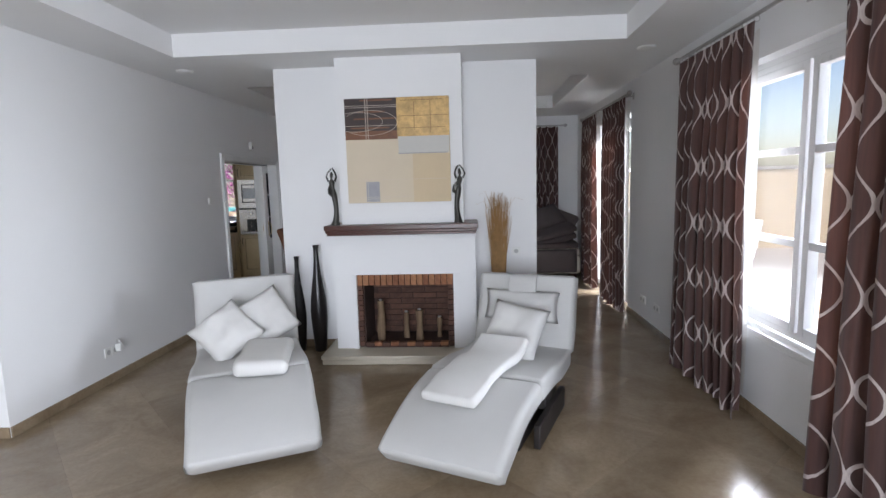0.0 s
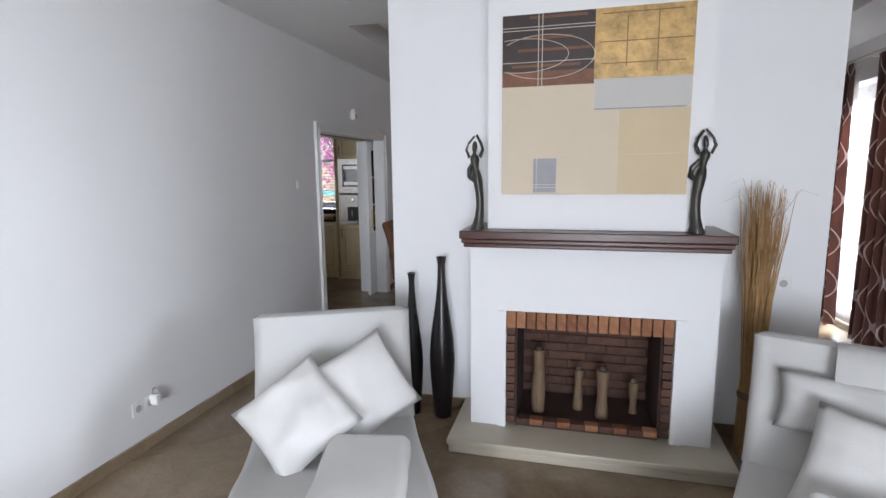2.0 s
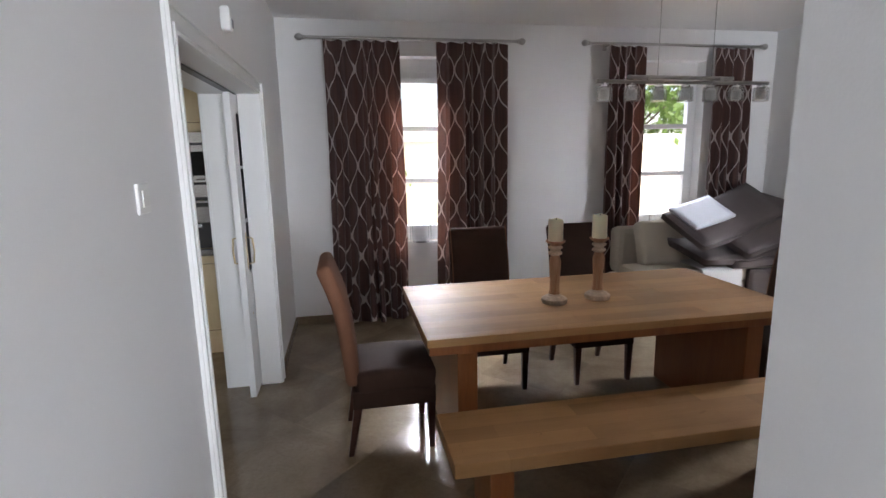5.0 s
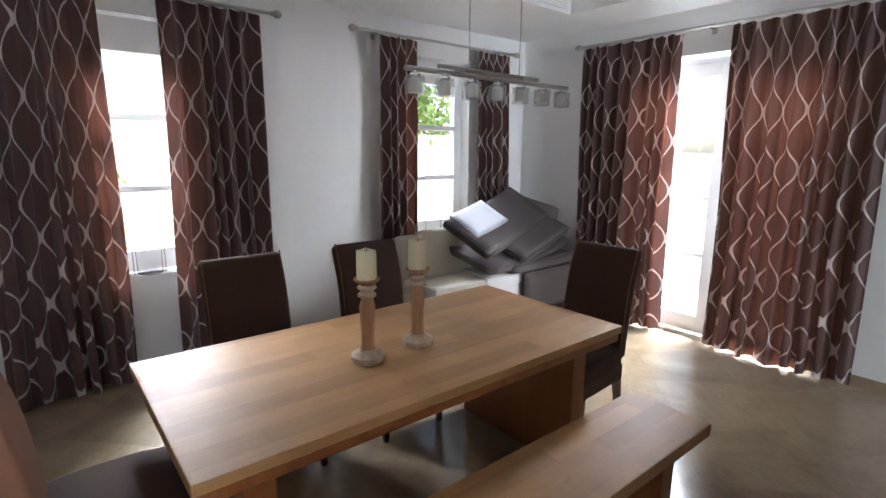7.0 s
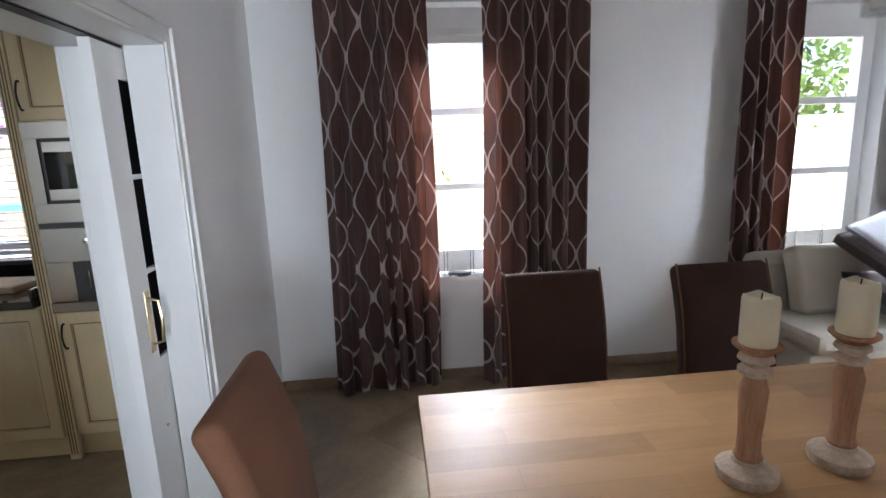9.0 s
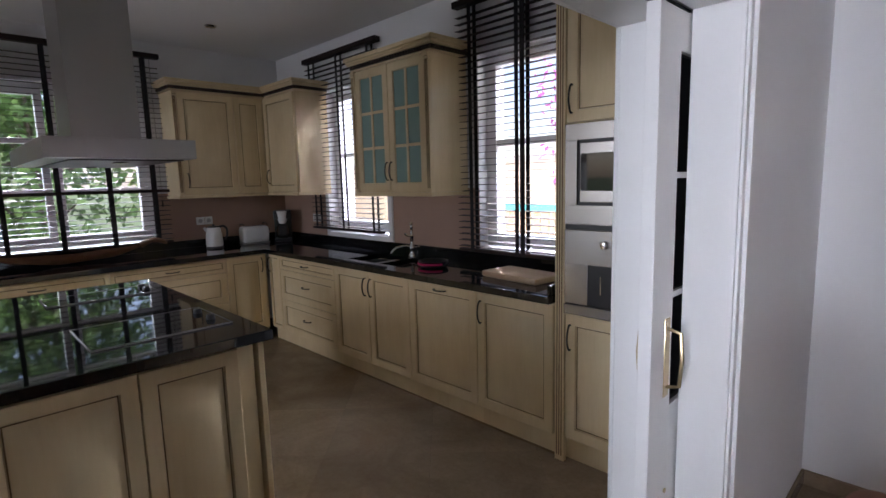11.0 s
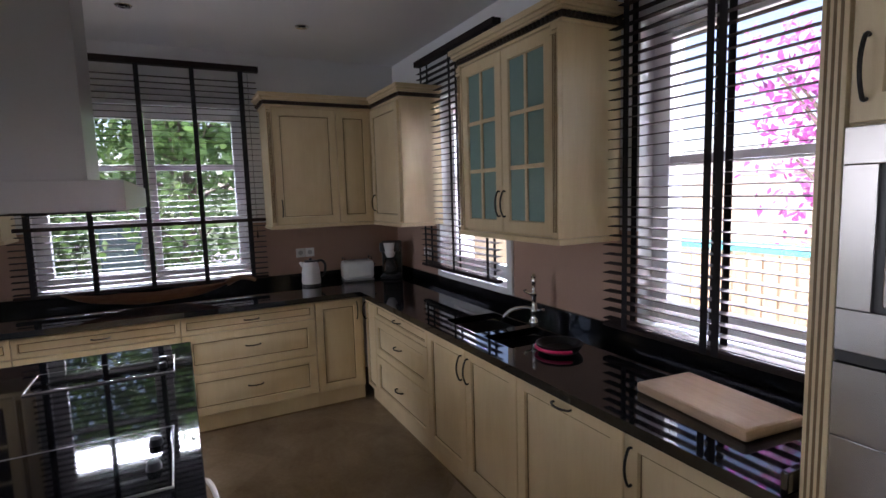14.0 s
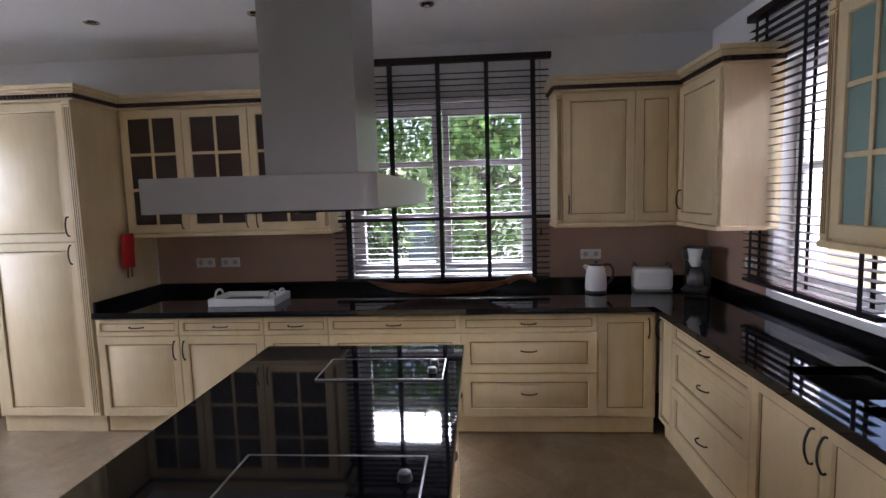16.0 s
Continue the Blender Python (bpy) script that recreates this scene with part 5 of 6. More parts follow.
tap = thing("mixer_tap", "chrome swan-neck mixer tap with a lever", "tap", pose(-5.64, 8.66, 0.911))
part("base", lathe([(0.032, 0), (0.032, 0.008), (0.022, 0.02), (0.018, 0.05), (0.024, 0.06), (0.024, 0.075), (0.016, 0.085), (0.014, 0.15), (0.02, 0.158), (0.02, 0.17), (0.013, 0.178), (0.012, 0.23), (0.017, 0.238), (0.012, 0.252), (0.016, 0.268), (0.006, 0.284)], 18), CHROME, tap)
part("spout", tube(smooth_line([(0, 0, 0.075), (-0.03, -0.05, 0.085), (-0.06, -0.11, 0.075), (-0.075, -0.15, 0.045), (-0.078, -0.155, 0.03)], 4), 0.011, 10), CHROME, tap)
part("lever", tube([(0, 0, 0.16), (-0.03, -0.035, 0.175), (-0.035, -0.04, 0.19)], [0.006, 0.008, 0.012], 8), CHROME, tap)
part("lever", tube([(0, 0, 0.07), (0.04, 0.01, 0.075), (0.07, 0.012, 0.085)], [0.006, 0.006, 0.008], 8), CHROME, tap)

# splashback paint
structure("trim_splashback_north", wall_boxes("y", FY - 0.004, FY - 0.0005, KX + 0.004, -3.965, 0.985, 1.46, [(KW_N1[0] - 0.06, KW_N1[1] + 0.06, 0.985, 1.46), (KW_N2[0], KW_N2[1], 1.0, 1.46)]), PINKW, "terracotta pink painted splashback")
structure("trim_splashback_west", wall_boxes("x", KX + 0.0005, KX + 0.004, 4.22, FY - 0.004, 0.985, 1.46, [(KW_W[0], KW_W[1], 1.0, 1.46)]), PINKW, "terracotta pink painted splashback")
structure("trim_window_kitchen", boxes((KW_N1[0] - 0.06, KW_N1[0], FY - 0.02, FY - 0.0005, 0.99, 2.46), (KW_N1[1], KW_N1[1] + 0.06, FY - 0.02, FY - 0.0005, 0.99, 2.46), (KW_N1[0], KW_N1[1], FY - 0.02, FY - 0.0005, 0.97, 1.03), bev=0.003), TRIMW, "white window casing", True)


# ---- wall cabinets ----
def crown(parent, runs):
    """Cornice with a beaded brown line; runs are boxes' plan extents with the sides that project."""
    bm, bead = bmesh.new(), bmesh.new()
    for x0, x1, y0, y1, l, r in runs:
        for z0, z1, o in ((2.40, 2.416, 0.016), (2.446, 2.458, 0.036), (2.458, 2.476, 0.044), (2.476, 2.505, 0.056)):
            box(bm, x0 - o * l, x1 + o * r, y0 - o, y1, z0, z1, bev=0.004)
        box(bead, x0 - 0.018 * l, x1 + 0.018 * r, y0 - 0.018, y1, 2.4165, 2.4455)
    part("cornice", bm, CREAM, parent)
    part("bead_line", bead, BEADM, parent, "dark beaded line in the cornice")
    me = finish("bead", lathe([(0.004, -0.012), (0.0095, -0.007), (0.012, 0.0), (0.0095, 0.007), (0.004, 0.012)], 8), BEADM, True)
    for x0, x1, y0, y1, l, r in runs:
        n = int((x1 - x0) / 0.03)
        for i in range(n):
            ob = new("bead", me)
            ob.parent = parent
            ob.matrix_basis = pose(x0 + (i + 0.5) * (x1 - x0) / n, y0 - 0.026, 2.431)
        for side, x in ((l, x0 - 0.026), (r, x1 + 0.026)):
            for i in range(int((y1 - y0) / 0.03) if side else 0):
                ob = new("bead", me)
                ob.parent = parent
                ob.matrix_basis = pose(x, y0 + (i + 0.5) * 0.03, 2.431)


def pilaster(parent, x0, x1, y, z0, z1):
    bm = boxes((x0, x1, y - 0.028, y, z0, z1), bev=0.003)
    part("pilaster", bm, CREAM, parent)
    part("capital", boxes((x0 - 0.004, x1 + 0.004, y - 0.036, y, z1 - 0.05, z1 - 0.035), (x0 - 0.002, x1 + 0.002, y - 0.034, y, z1 - 0.03, z1 - 0.002), bev=0.004), CREAM, parent)
    for k in (0.25, 0.5, 0.75):
        xx = x0 + (x1 - x0) * k
        part("flute", boxes((xx - 0.003, xx + 0.003, y - 0.0295, y - 0.027, z0 + 0.03, z1 - 0.03)), GLAZE, parent, "brown fluted groove", smooth=False)


ZB = 1.44
# glazed cabinet between the north windows
uc = thing("wall_cabinet", "cream wall cabinet with frosted glazed doors", "cabinet", pose(-6.04, 8.44, 0), "kitchen wall cabinets")
part("carcass", boxes((0, 0.91, 0.0, 0.355, ZB, 2.40)), CREAM, uc, smooth=False)
part("bottom_moulding", boxes((-0.012, 0.922, -0.032, 0.355, ZB - 0.03, ZB), bev=0.006), CREAM, uc)
panel_front(uc, "door", 0.045, 0.455, ZB + 0.01, 2.39, (0.43, ZB + 0.16), False, "", -0.001, FROST)
panel_front(uc, "door", 0.455, 0.865, ZB + 0.01, 2.39, (0.48, ZB + 0.16), False, "", -0.001, FROST)
pilaster(uc, 0.0, 0.044, 0.0, ZB, 2.40)
pilaster(uc, 0.866, 0.91, 0.0, ZB, 2.40)
crown(uc, [(0, 0.91, 0.0, 0.355, 1, 1)])
# corner cabinet, west part then north part
uc = thing("wall_cabinet", "cream corner wall cabinet with panelled doors", "cabinet", pose(-7.66, 7.56, 0, 0, 0, 90), "kitchen wall cabinets")
part("carcass", boxes((0, FY - 7.56 - 0.004, 0.0, 0.325, ZB, 2.40)), CREAM, uc, smooth=False)
part("carcass", boxes((8.45 - 7.56, FY - 7.56 - 0.004, -0.65, -0.001, ZB, 2.40)), CREAM, uc, smooth=False)
part("bottom_moulding", boxes((-0.012, 8.45 - 7.56, -0.03, 0.325, ZB - 0.03, ZB - 0.001), bev=0.006), CREAM, uc)
part("bottom_moulding", boxes((8.42 - 7.56, FY - 7.56 - 0.004, -0.66, -0.031, ZB - 0.03, ZB - 0.001), bev=0.006), CREAM, uc)
panel_front(uc, "door", 0.04, 0.565, ZB + 0.005, 2.39, (0.085, ZB + 0.14), False, "", -0.001)
panel_front(uc, "door", 0.565, 0.865, ZB + 0.005, 2.39, None, False, "", -0.001)
pilaster(uc, 0.0, 0.038, 0.0, ZB, 2.40)
crown(uc, [(0, 8.45 - 7.56 + 0.02, 0.0, 0.325, 1, 0)])
uc2 = thing("wall_cabinet", "cream corner wall cabinet with a narrow door", "cabinet", pose(-7.66, 8.45, 0), "kitchen wall cabinets")
panel_front(uc2, "door", 0.03, 0.64, ZB + 0.005, 2.39, (0.09, ZB + 0.16), False, "", -0.001)
crown(uc2, [(0.06, 0.65, 0.0, 0.345, 0, 1)])
# glazed cabinets on the west wall
uc = thing("wall_cabinet", "cream wall cabinet with three dark glazed doors", "cabinet", pose(-7.66, 4.22, 0, 0, 0, 90), "kitchen wall cabinets")
part("carcass", boxes((0, 1.62, 0.0, 0.325, ZB, 2.40)), CREAM, uc, smooth=False)
part("bottom_moulding", boxes((0, 1.632, -0.03, 0.325, ZB - 0.03, ZB - 0.001), bev=0.006), CREAM, uc)
for a, b, hx in ((0.0, 0.50, 0.46), (0.50, 1.02, 0.98), (1.02, 1.58, 1.06)):
    panel_front(uc, "door", a, b, ZB + 0.005, 2.39, (hx, ZB + 0.10), False, "", -0.001, SMOKE)
pilaster(uc, 1.582, 1.62, 0.0, ZB, 2.40)
crown(uc, [(0, 1.62, 0.0, 0.325, 0, 1)])
# tall unit
tall = thing("tall_cabinet", "tall cream larder cabinet with panelled doors", "cabinet", pose(-7.22, 3.40, 0, 0, 0, 90))
part("carcass", boxes((0, 0.80, 0.0, dw + 0.015, 0.13, 2.40)), CREAM, tall, smooth=False)
part("plinth", boxes((0, 0.80, 0.03, 0.05, 0, 0.13)), CREAM, tall, smooth=False)
panel_front(tall, "door", 0.06, 0.74, 0.14, 1.42, (0.70, 1.33), False, "", -0.001)
panel_front(tall, "door", 0.06, 0.74, 1.42, 2.39, (0.70, 1.53), False, "", -0.001)
pilaster(tall, 0.742, 0.80, 0.0, 0.14, 2.40)
crown(tall, [(0, 0.80, 0.0, dw, 0, 1)])

# oven tower
tower = thing("oven_tower", "tall cream cabinet with built-in steel appliances", "cabinet", pose(-3.96, DY, 0))
TW = 0.645
part("carcass", boxes((0, TW, 0.02, dn, 0.13, 2.62)), CREAM, tower, smooth=False)
part("plinth", boxes((0, TW, 0.05, 0.07, 0, 0.13)), CREAM, tower, smooth=False)
pilaster(tower, 0.0, 0.055, 0.02, 0.0, 2.62)
panel_front(tower, "door", 0.058, TW, 0.14, 0.825, (0.09, 0.70), False, "", 0.019)
panel_front(tower, "door", 0.058, TW, 1.785, 2.61, (0.09, 1.90), False, "", 0.019)
mwave = thing("microwave", "stainless steel built-in microwave", "microwave", pose(-3.96, DY, 0))
part("trim_frame", boxes((0.058, TW, -0.012, 0.018, 1.70, 1.78), (0.058, TW, -0.012, 0.018, 1.29, 1.385), (0.058, 0.125, -0.012, 0.018, 1.385, 1.70), (0.60, TW, -0.012, 0.018, 1.385, 1.70), bev=0.002), STEEL2, mwave)
part("recess", boxes((0.125, 0.60, 0.0, 0.018, 1.385, 1.70)), BLACKP, mwave, smooth=False)
part("door", boxes((0.145, 0.58, -0.018, -0.001, 1.40, 1.685), bev=0.003), STEEL2, mwave)
part("window", boxes((0.150, 0.50, -0.0205, -0.0185, 1.455, 1.635), bev=0.001), DARKG, mwave, "black glass window")
part("control_strip", boxes((0.505, 0.575, -0.0205, -0.0185, 1.455, 1.635), bev=0.001), BLACKP, mwave)
part("badge", boxes((0.42, 0.48, -0.0195, -0.0183, 1.42, 1.428)), BLACKP, mwave)
cof = thing("coffee_machine", "stainless steel built-in coffee machine", "coffee machine", pose(-3.96, DY, 0))
part("fascia", boxes((0.058, TW, -0.012, 0.018, 1.09, 1.262), (0.058, 0.19, -0.012, 0.018, 0.885, 1.09), (0.60, TW, -0.012, 0.018, 0.885, 1.09), bev=0.002), STEEL2, cof)
part("gap", boxes((0.058, TW, -0.004, 0.018, 1.264, 1.288)), BLACKP, cof, smooth=False)
part("alcove", boxes((0.19, 0.60, 0.012, 0.018, 0.885, 1.09), (0.19, 0.32, -0.008, 0.012, 0.885, 1.09)), BLACKP, cof, smooth=False)
part("spout", boxes((0.36, 0.43, -0.03, 0.012, 1.05, 1.085), bev=0.006), CHROME, cof)
part("knob", lathe([(0.02, 0), (0.022, 0.004), (0.019, 0.018), (0.012, 0.02)], 20), CHROME, cof, at=pose(0.28, -0.012, 1.195, 90))
part("display", boxes((0.35, 0.50, -0.0145, -0.0118, 1.215, 1.245)), BLACKP, cof, smooth=False)
part("lever", boxes((0.255, 0.262, -0.012, -0.008, 0.95, 1.04), bev=0.001), CHROME, cof)
part("drip_tray", boxes((0.058, TW, -0.02, 0.018, 0.828, 0.882), bev=0.004), STEEL2, cof)

# ---- island ----
isl = thing("kitchen_island", "cream island with a black granite top", "kitchen island", pose(0, 0, 0))
part("worktop", boxes((-6.34, -4.54, 5.86, 6.89, 0.865, 0.91), bev=0.004), GRANITE, isl)
part("body", boxes((-6.28, -4.62, 5.92, 6.83, 0.10, 0.865)), CREAM, isl, smooth=False)
part("plinth", boxes((-6.24, -4.66, 5.96, 6.79, 0.0, 0.10)), CREAM, isl, smooth=False)
e = part("end_panel", boxes((-4.62, -4.60, 5.93, 6.82, 0.11, 0.86), bev=0.002), CREAM, isl)
isl_e = thing("island_end", "", "")
isl_e.parent, isl_e.matrix_basis = isl, pose(-4.60, 5.92, 0, 0, 0, 90)
panel_front(isl_e, "panel", 0.0, 0.455, 0.12, 0.85, None)
panel_front(isl_e, "panel", 0.455, 0.83, 0.12, 0.85, None)
isl_n = thing("island_side", "", "")
isl_n.parent, isl_n.matrix_basis = isl, pose(-4.62, 6.83, 0, 0, 0, 180)
for i in range(3):
    panel_front(isl_n, "drawer_front", 0.02 + i * 0.54, 0.02 + (i + 1) * 0.54, 0.12, 0.85, (0.29 + i * 0.54, 0.78))
part("pilaster", boxes((-4.648, -4.59, 6.84, 6.866, 0.10, 0.864), bev=0.004), CREAM, isl)
part("towel_rail", tube(smooth_line([(-5.0, 6.84, 0.80), (-5.0, 6.90, 0.79), (-4.85, 6.92, 0.78), (-4.70, 6.90, 0.79), (-4.70, 6.84, 0.80)], 4), 0.008, 8), WHITEP, isl)
HOBG = mottled("black_hob_glass", (0.004, 0.004, 0.005), 0.04, scale=20, vary=0.3, relief=0.0, gloss_vary=0.01)
for hx0, hx1, lb in ((-6.09, -5.83, "black glass hob module with knobs"), (-5.19, -4.78, "black glass hob module with knobs")):
    hb = thing("hob", lb, "hob", pose(0, 0, 0), "island hobs")
    part("glass", boxes((hx0, hx1, 6.28, 6.81, 0.9105, 0.9165), bev=0.002), HOBG, hb)
    part("steel_edge", boxes((hx0 - 0.0045, hx0 - 0.0005, 6.274, 6.816, 0.9105, 0.918), bev=0.001), STEEL, hb)
    part("steel_edge", boxes((hx1 + 0.0005, hx1 + 0.0045, 6.274, 6.816, 0.9105, 0.918), bev=0.001), STEEL, hb)
    for yy in (6.2735, 6.8105):
        part("steel_edge", boxes((hx0 - 0.0045, hx1 + 0.0045, yy, yy + 0.0045, 0.9105, 0.917), bev=0.001), STEEL, hb)
    for k in (0.3, 0.7):
        part("knob", lathe([(0.02, 0), (0.021, 0.004), (0.017, 0.022), (0.008, 0.024)], 18), BLACKP, hb, at=pose(hx0 + (hx1 - hx0) * k, 6.765, 0.9166))

# ---- hood ----
hood = thing("cooker_hood", "brushed steel island cooker hood", "cooker hood", pose(0, 0, 0))
part("canopy", boxes((-5.94, -4.88, 6.22, 6.76, 1.645, 1.725), bev=0.002), STEEL3, hood)
part("chimney", boxes((-5.52, -5.22, 6.37, 6.64, 1.725, KZ - 0.001), bev=0.002), STEEL3, hood)
part("filter", boxes((-5.86, -4.96, 6.31, 6.73, 1.6395, 1.6445)), BLACKI, hood, smooth=False)
for x in (-5.7, -5.12):
    part("hood_lamp", lathe([(0.03, 1.634), (0.032, 1.636), (0.03, 1.639)], 16), CHROME, hood, at=pose(x, 6.52, 0))


# ---- venetian blinds ----
def blind(m, w, z0, z1, tapes, label, rail=None, cut=None):
    b = thing("venetian_blind", label, "blind", m, "kitchen blinds")
    part("head_rail", boxes((-0.02, w + 0.02, -0.035, 0.03, z1 - 0.045, z1), bev=0.004), BLINDW, b)
    n = int((z1 - 0.05 - z0 - 0.03) / 0.0455)
    sm = bmesh.new()
    box(sm, 0, w, -0.025, 0.025, -0.0015, 0.0015)
    me = finish("slat", sm, BLINDW)
    for i in range(n):
        ob = new("slat", me)
        ob.parent = b
        ob.matrix_basis = pose(0, 0, z0 + 0.04 + i * 0.0455, 4, 0, 0)
    part("bottom_rail", boxes((0, w, -0.026, 0.026, z0, z0 + 0.022), bev=0.004), BLINDW, b)
    if rail:
        part("middle_rail", boxes((-0.005, w + 0.005, -0.03, 0.03, rail - 0.014, rail + 0.014), bev=0.003), BLINDW, b)
    for t in tapes:
        for y in (-0.029, 0.028):
            part("ladder_tape", boxes((t - 0.016, t + 0.016, y - 0.0006, y + 0.0006, z0, z1 - 0.04)), TAPE, b, smooth=False)
    part("cord", tube([(w - 0.07, -0.036, z1 - 0.05), (w - 0.07, -0.036, z0 + 0.4)], 0.0016, 5), TAPE, b)
    part("cord_weight", lathe([(0.003, 0), (0.008, 0.01), (0.006, 0.05), (0.003, 0.06)], 10), BLINDW, b, at=pose(w - 0.07, -0.036, z0 + 0.345))


blind(pose(-7.90, 5.80, 0, 0, 0, 90), 1.74, 0.99, 2.75, (0.12, 0.50, 0.88, 1.26, 1.62), "dark wooden venetian blind at the garden window", 1.49)
blind(pose(-7.27, 8.74, 0), 1.16, 1.06, 2.75, (0.10, 0.58, 1.06), "dark wooden venetian blind at the narrow window")
blind(pose(-5.16, 8.74, 0), 1.02, 0.99, 2.78, (0.14, 0.55, 0.60), "dark wooden venetian blind over the worktop")

# ---- worktop things ----
ket = thing("kettle", "white electric kettle with a black handle", "kettle", pose(-7.70, 7.86, 0.911))
part("base", lathe([(0.078, 0), (0.08, 0.006), (0.078, 0.018)], 28), BLACKP, ket)
part("body", lathe([(0.076, 0.02), (0.08, 0.04), (0.076, 0.12), (0.064, 0.19), (0.056, 0.205)], 28), WHITEP, ket)
part("lid", lathe([(0.056, 0.206), (0.05, 0.218), (0.012, 0.222), (0.012, 0.235), (0.004, 0.238)], 24), BLACKP, ket)
part("handle", tube(smooth_line([(0.02, 0.045, 0.205), (0.03, 0.085, 0.215), (0.04, 0.115, 0.18), (0.035, 0.11, 0.11), (0.02, 0.08, 0.07)], 4), 0.011, 8), BLACKP, ket)
part("spout", tube([(-0.01, -0.05, 0.17), (-0.015, -0.085, 0.205)], [0.024, 0.012], 10), WHITEP, ket)
toa = thing("toaster", "white two-slot toaster with steel ends", "toaster", pose(-7.72, 8.28, 0.911, 0, 0, 84))
part("shell", boxes((-0.14, 0.14, -0.085, 0.085, 0.015, 0.185), bev=0.035), WHITEP, toa)
part("foot_band", boxes((-0.135, 0.135, -0.08, 0.08, 0.002, 0.02), bev=0.004), STEEL, toa)
for y in (-0.03, 0.03):
    part("slot", boxes((-0.10, 0.10, y - 0.012, y + 0.012, 0.182, 0.1865)), BLACKP, toa, smooth=False)
part("lever", boxes((0.14, 0.165, -0.015, 0.015, 0.13, 0.145), bev=0.004), BLACKP, toa)
for x in (-0.12, 0.12):
    part("warmer_arm", tube([(x, -0.06, 0.185), (x, -0.06, 0.21), (x, 0.06, 0.21), (x, 0.06, 0.185)], 0.004, 6), BLACKP, toa)
cm = thing("filter_coffee_maker", "black filter coffee maker with a glass jug", "coffee maker", pose(-7.70, 8.60, 0.911, 0, 0, 60))
part("body", boxes((-0.09, 0.09, -0.10, 0.11, 0.0, 0.03), (-0.09, 0.09, 0.03, 0.11, 0.03, 0.33), (-0.09, 0.09, -0.09, 0.03, 0.24, 0.33), bev=0.012), BLACKP, cm)
part("jug", lathe([(0.05, 0.032), (0.066, 0.05), (0.07, 0.10), (0.055, 0.16), (0.048, 0.175), (0.045, 0.175), (0.06, 0.06)], 22), GLASS, cm, at=pose(0, -0.04, 0))
part("filter_basket", lathe([(0.03, 0.19), (0.055, 0.24), (0.066, 0.32), (0.066, 0.326)], 20), WHITEP, cm, "white filter cone", at=pose(0, -0.05, 0))
BOARD = wood("pale_beech_board", (0.45, 0.3, 0.18), (0.62, 0.45, 0.3), 0.55, "X", 2.0, 0.05)
solid("chopping_board", boxes((-0.225, 0.225, -0.13, 0.13, 0, 0.038), bev=0.012), BOARD, "pale beech chopping board on the worktop", "chopping board", pose(-4.38, 8.45, 0.911, 0, 0, -6))
TEAKB = wood("carved_driftwood_boat", (0.1, 0.045, 0.02), (0.26, 0.13, 0.06), 0.6, "X", 2.5, 0.4)
bm = bmesh.new()
ns, nr = 26, 9
sec = []
for i in range(ns + 1):
    t = 2 * i / ns - 1
    wd = 0.105 * max(0.04, (1 - abs(t) ** 2.2)) ** 0.75
    zk = 0.012 + 0.11 * abs(t) ** 2.6
    dp = 0.075 * max(0.05, 1 - abs(t) ** 3)
    row = [bm.verts.new((0.56 * t, wd * math.sin(a), zk + dp * (1 - math.cos(a)) + 0.004 * math.sin(9 * t + 3 * a))) for a in [(-1 + 2 * k / nr) * 1.45 for k in range(nr + 1)]]
    sec.append(row)
for a, b in zip(sec, sec[1:]):
    for k in range(nr):
        bm.faces.new((a[k], b[k], b[k + 1], a[k + 1]))
bmesh.ops.solidify(bm, geom=bm.faces[:], thickness=0.014)
boat = solid("wooden_bowl", bm, TEAKB, "long carved driftwood boat-shaped bowl", "bowl", pose(-7.62, 6.68, 0.914, 0, 0, 90))
stem = tube(smooth_line([(0.50, 0, 0.10), (0.60, 0.01, 0.14), (0.68, 0.0, 0.125), (0.72, -0.01, 0.10)], 4), [0.026, 0.026, 0.025, 0.024, 0.023, 0.022, 0.02, 0.02, 0.019, 0.018, 0.016, 0.014, 0.01], 8)
st = part("prow", stem, TEAKB, boat)
tray = thing("serving_tray", "white wooden serving tray with looped handles", "tray", pose(-7.50, 5.24, 0.911, 0, 0, 90))
part("base", boxes((-0.25, 0.25, -0.16, 0.16, 0.0, 0.012), bev=0.003), WHITEP, tray)
for d in ((-0.25, 0.25, -0.16, -0.148), (-0.25, 0.25, 0.148, 0.16), (-0.25, -0.238, -0.148, 0.148), (0.238, 0.25, -0.148, 0.148)):
    part("rim", boxes((*d, 0.012, 0.055), bev=0.002), WHITEP, tray)
for x in (-0.244, 0.244):
    part("handle", tube([(x, 0.06 * math.cos(a), 0.05 + 0.05 * math.sin(a)) for a in [math.pi * k / 10 for k in range(11)]], 0.008, 8), WHITEP, tray)
solid("black_mat", boxes((-0.17, 0.1, -0.10, 0.10, 0, 0.012), bev=0.003), BLACKP, "folded black cloth on the tray", "cloth", pose(-7.50, 5.20, 0.924, 0, 0, 90))
solid("glass_jar", lathe([(0.022, 0), (0.026, 0.004), (0.026, 0.05), (0.018, 0.06), (0.02, 0.075), (0.005, 0.08)], 16), GLASS, "small clear glass jar on the tray", "jar", pose(-7.52, 5.40, 0.924))
PINKR = mottled("hot_pink_rubber", (0.7, 0.02, 0.12), 0.45, scale=20, vary=0.1)
colander = thing("washing_up_bowl", "black draining bowl with a hot pink rim", "bowl", pose(-5.15, 8.43, 0.911))
part("bowl", lathe([(0.085, 0.0), (0.105, 0.025), (0.11, 0.04), (0.104, 0.04), (0.08, 0.01)], 28), BLACKP, colander)
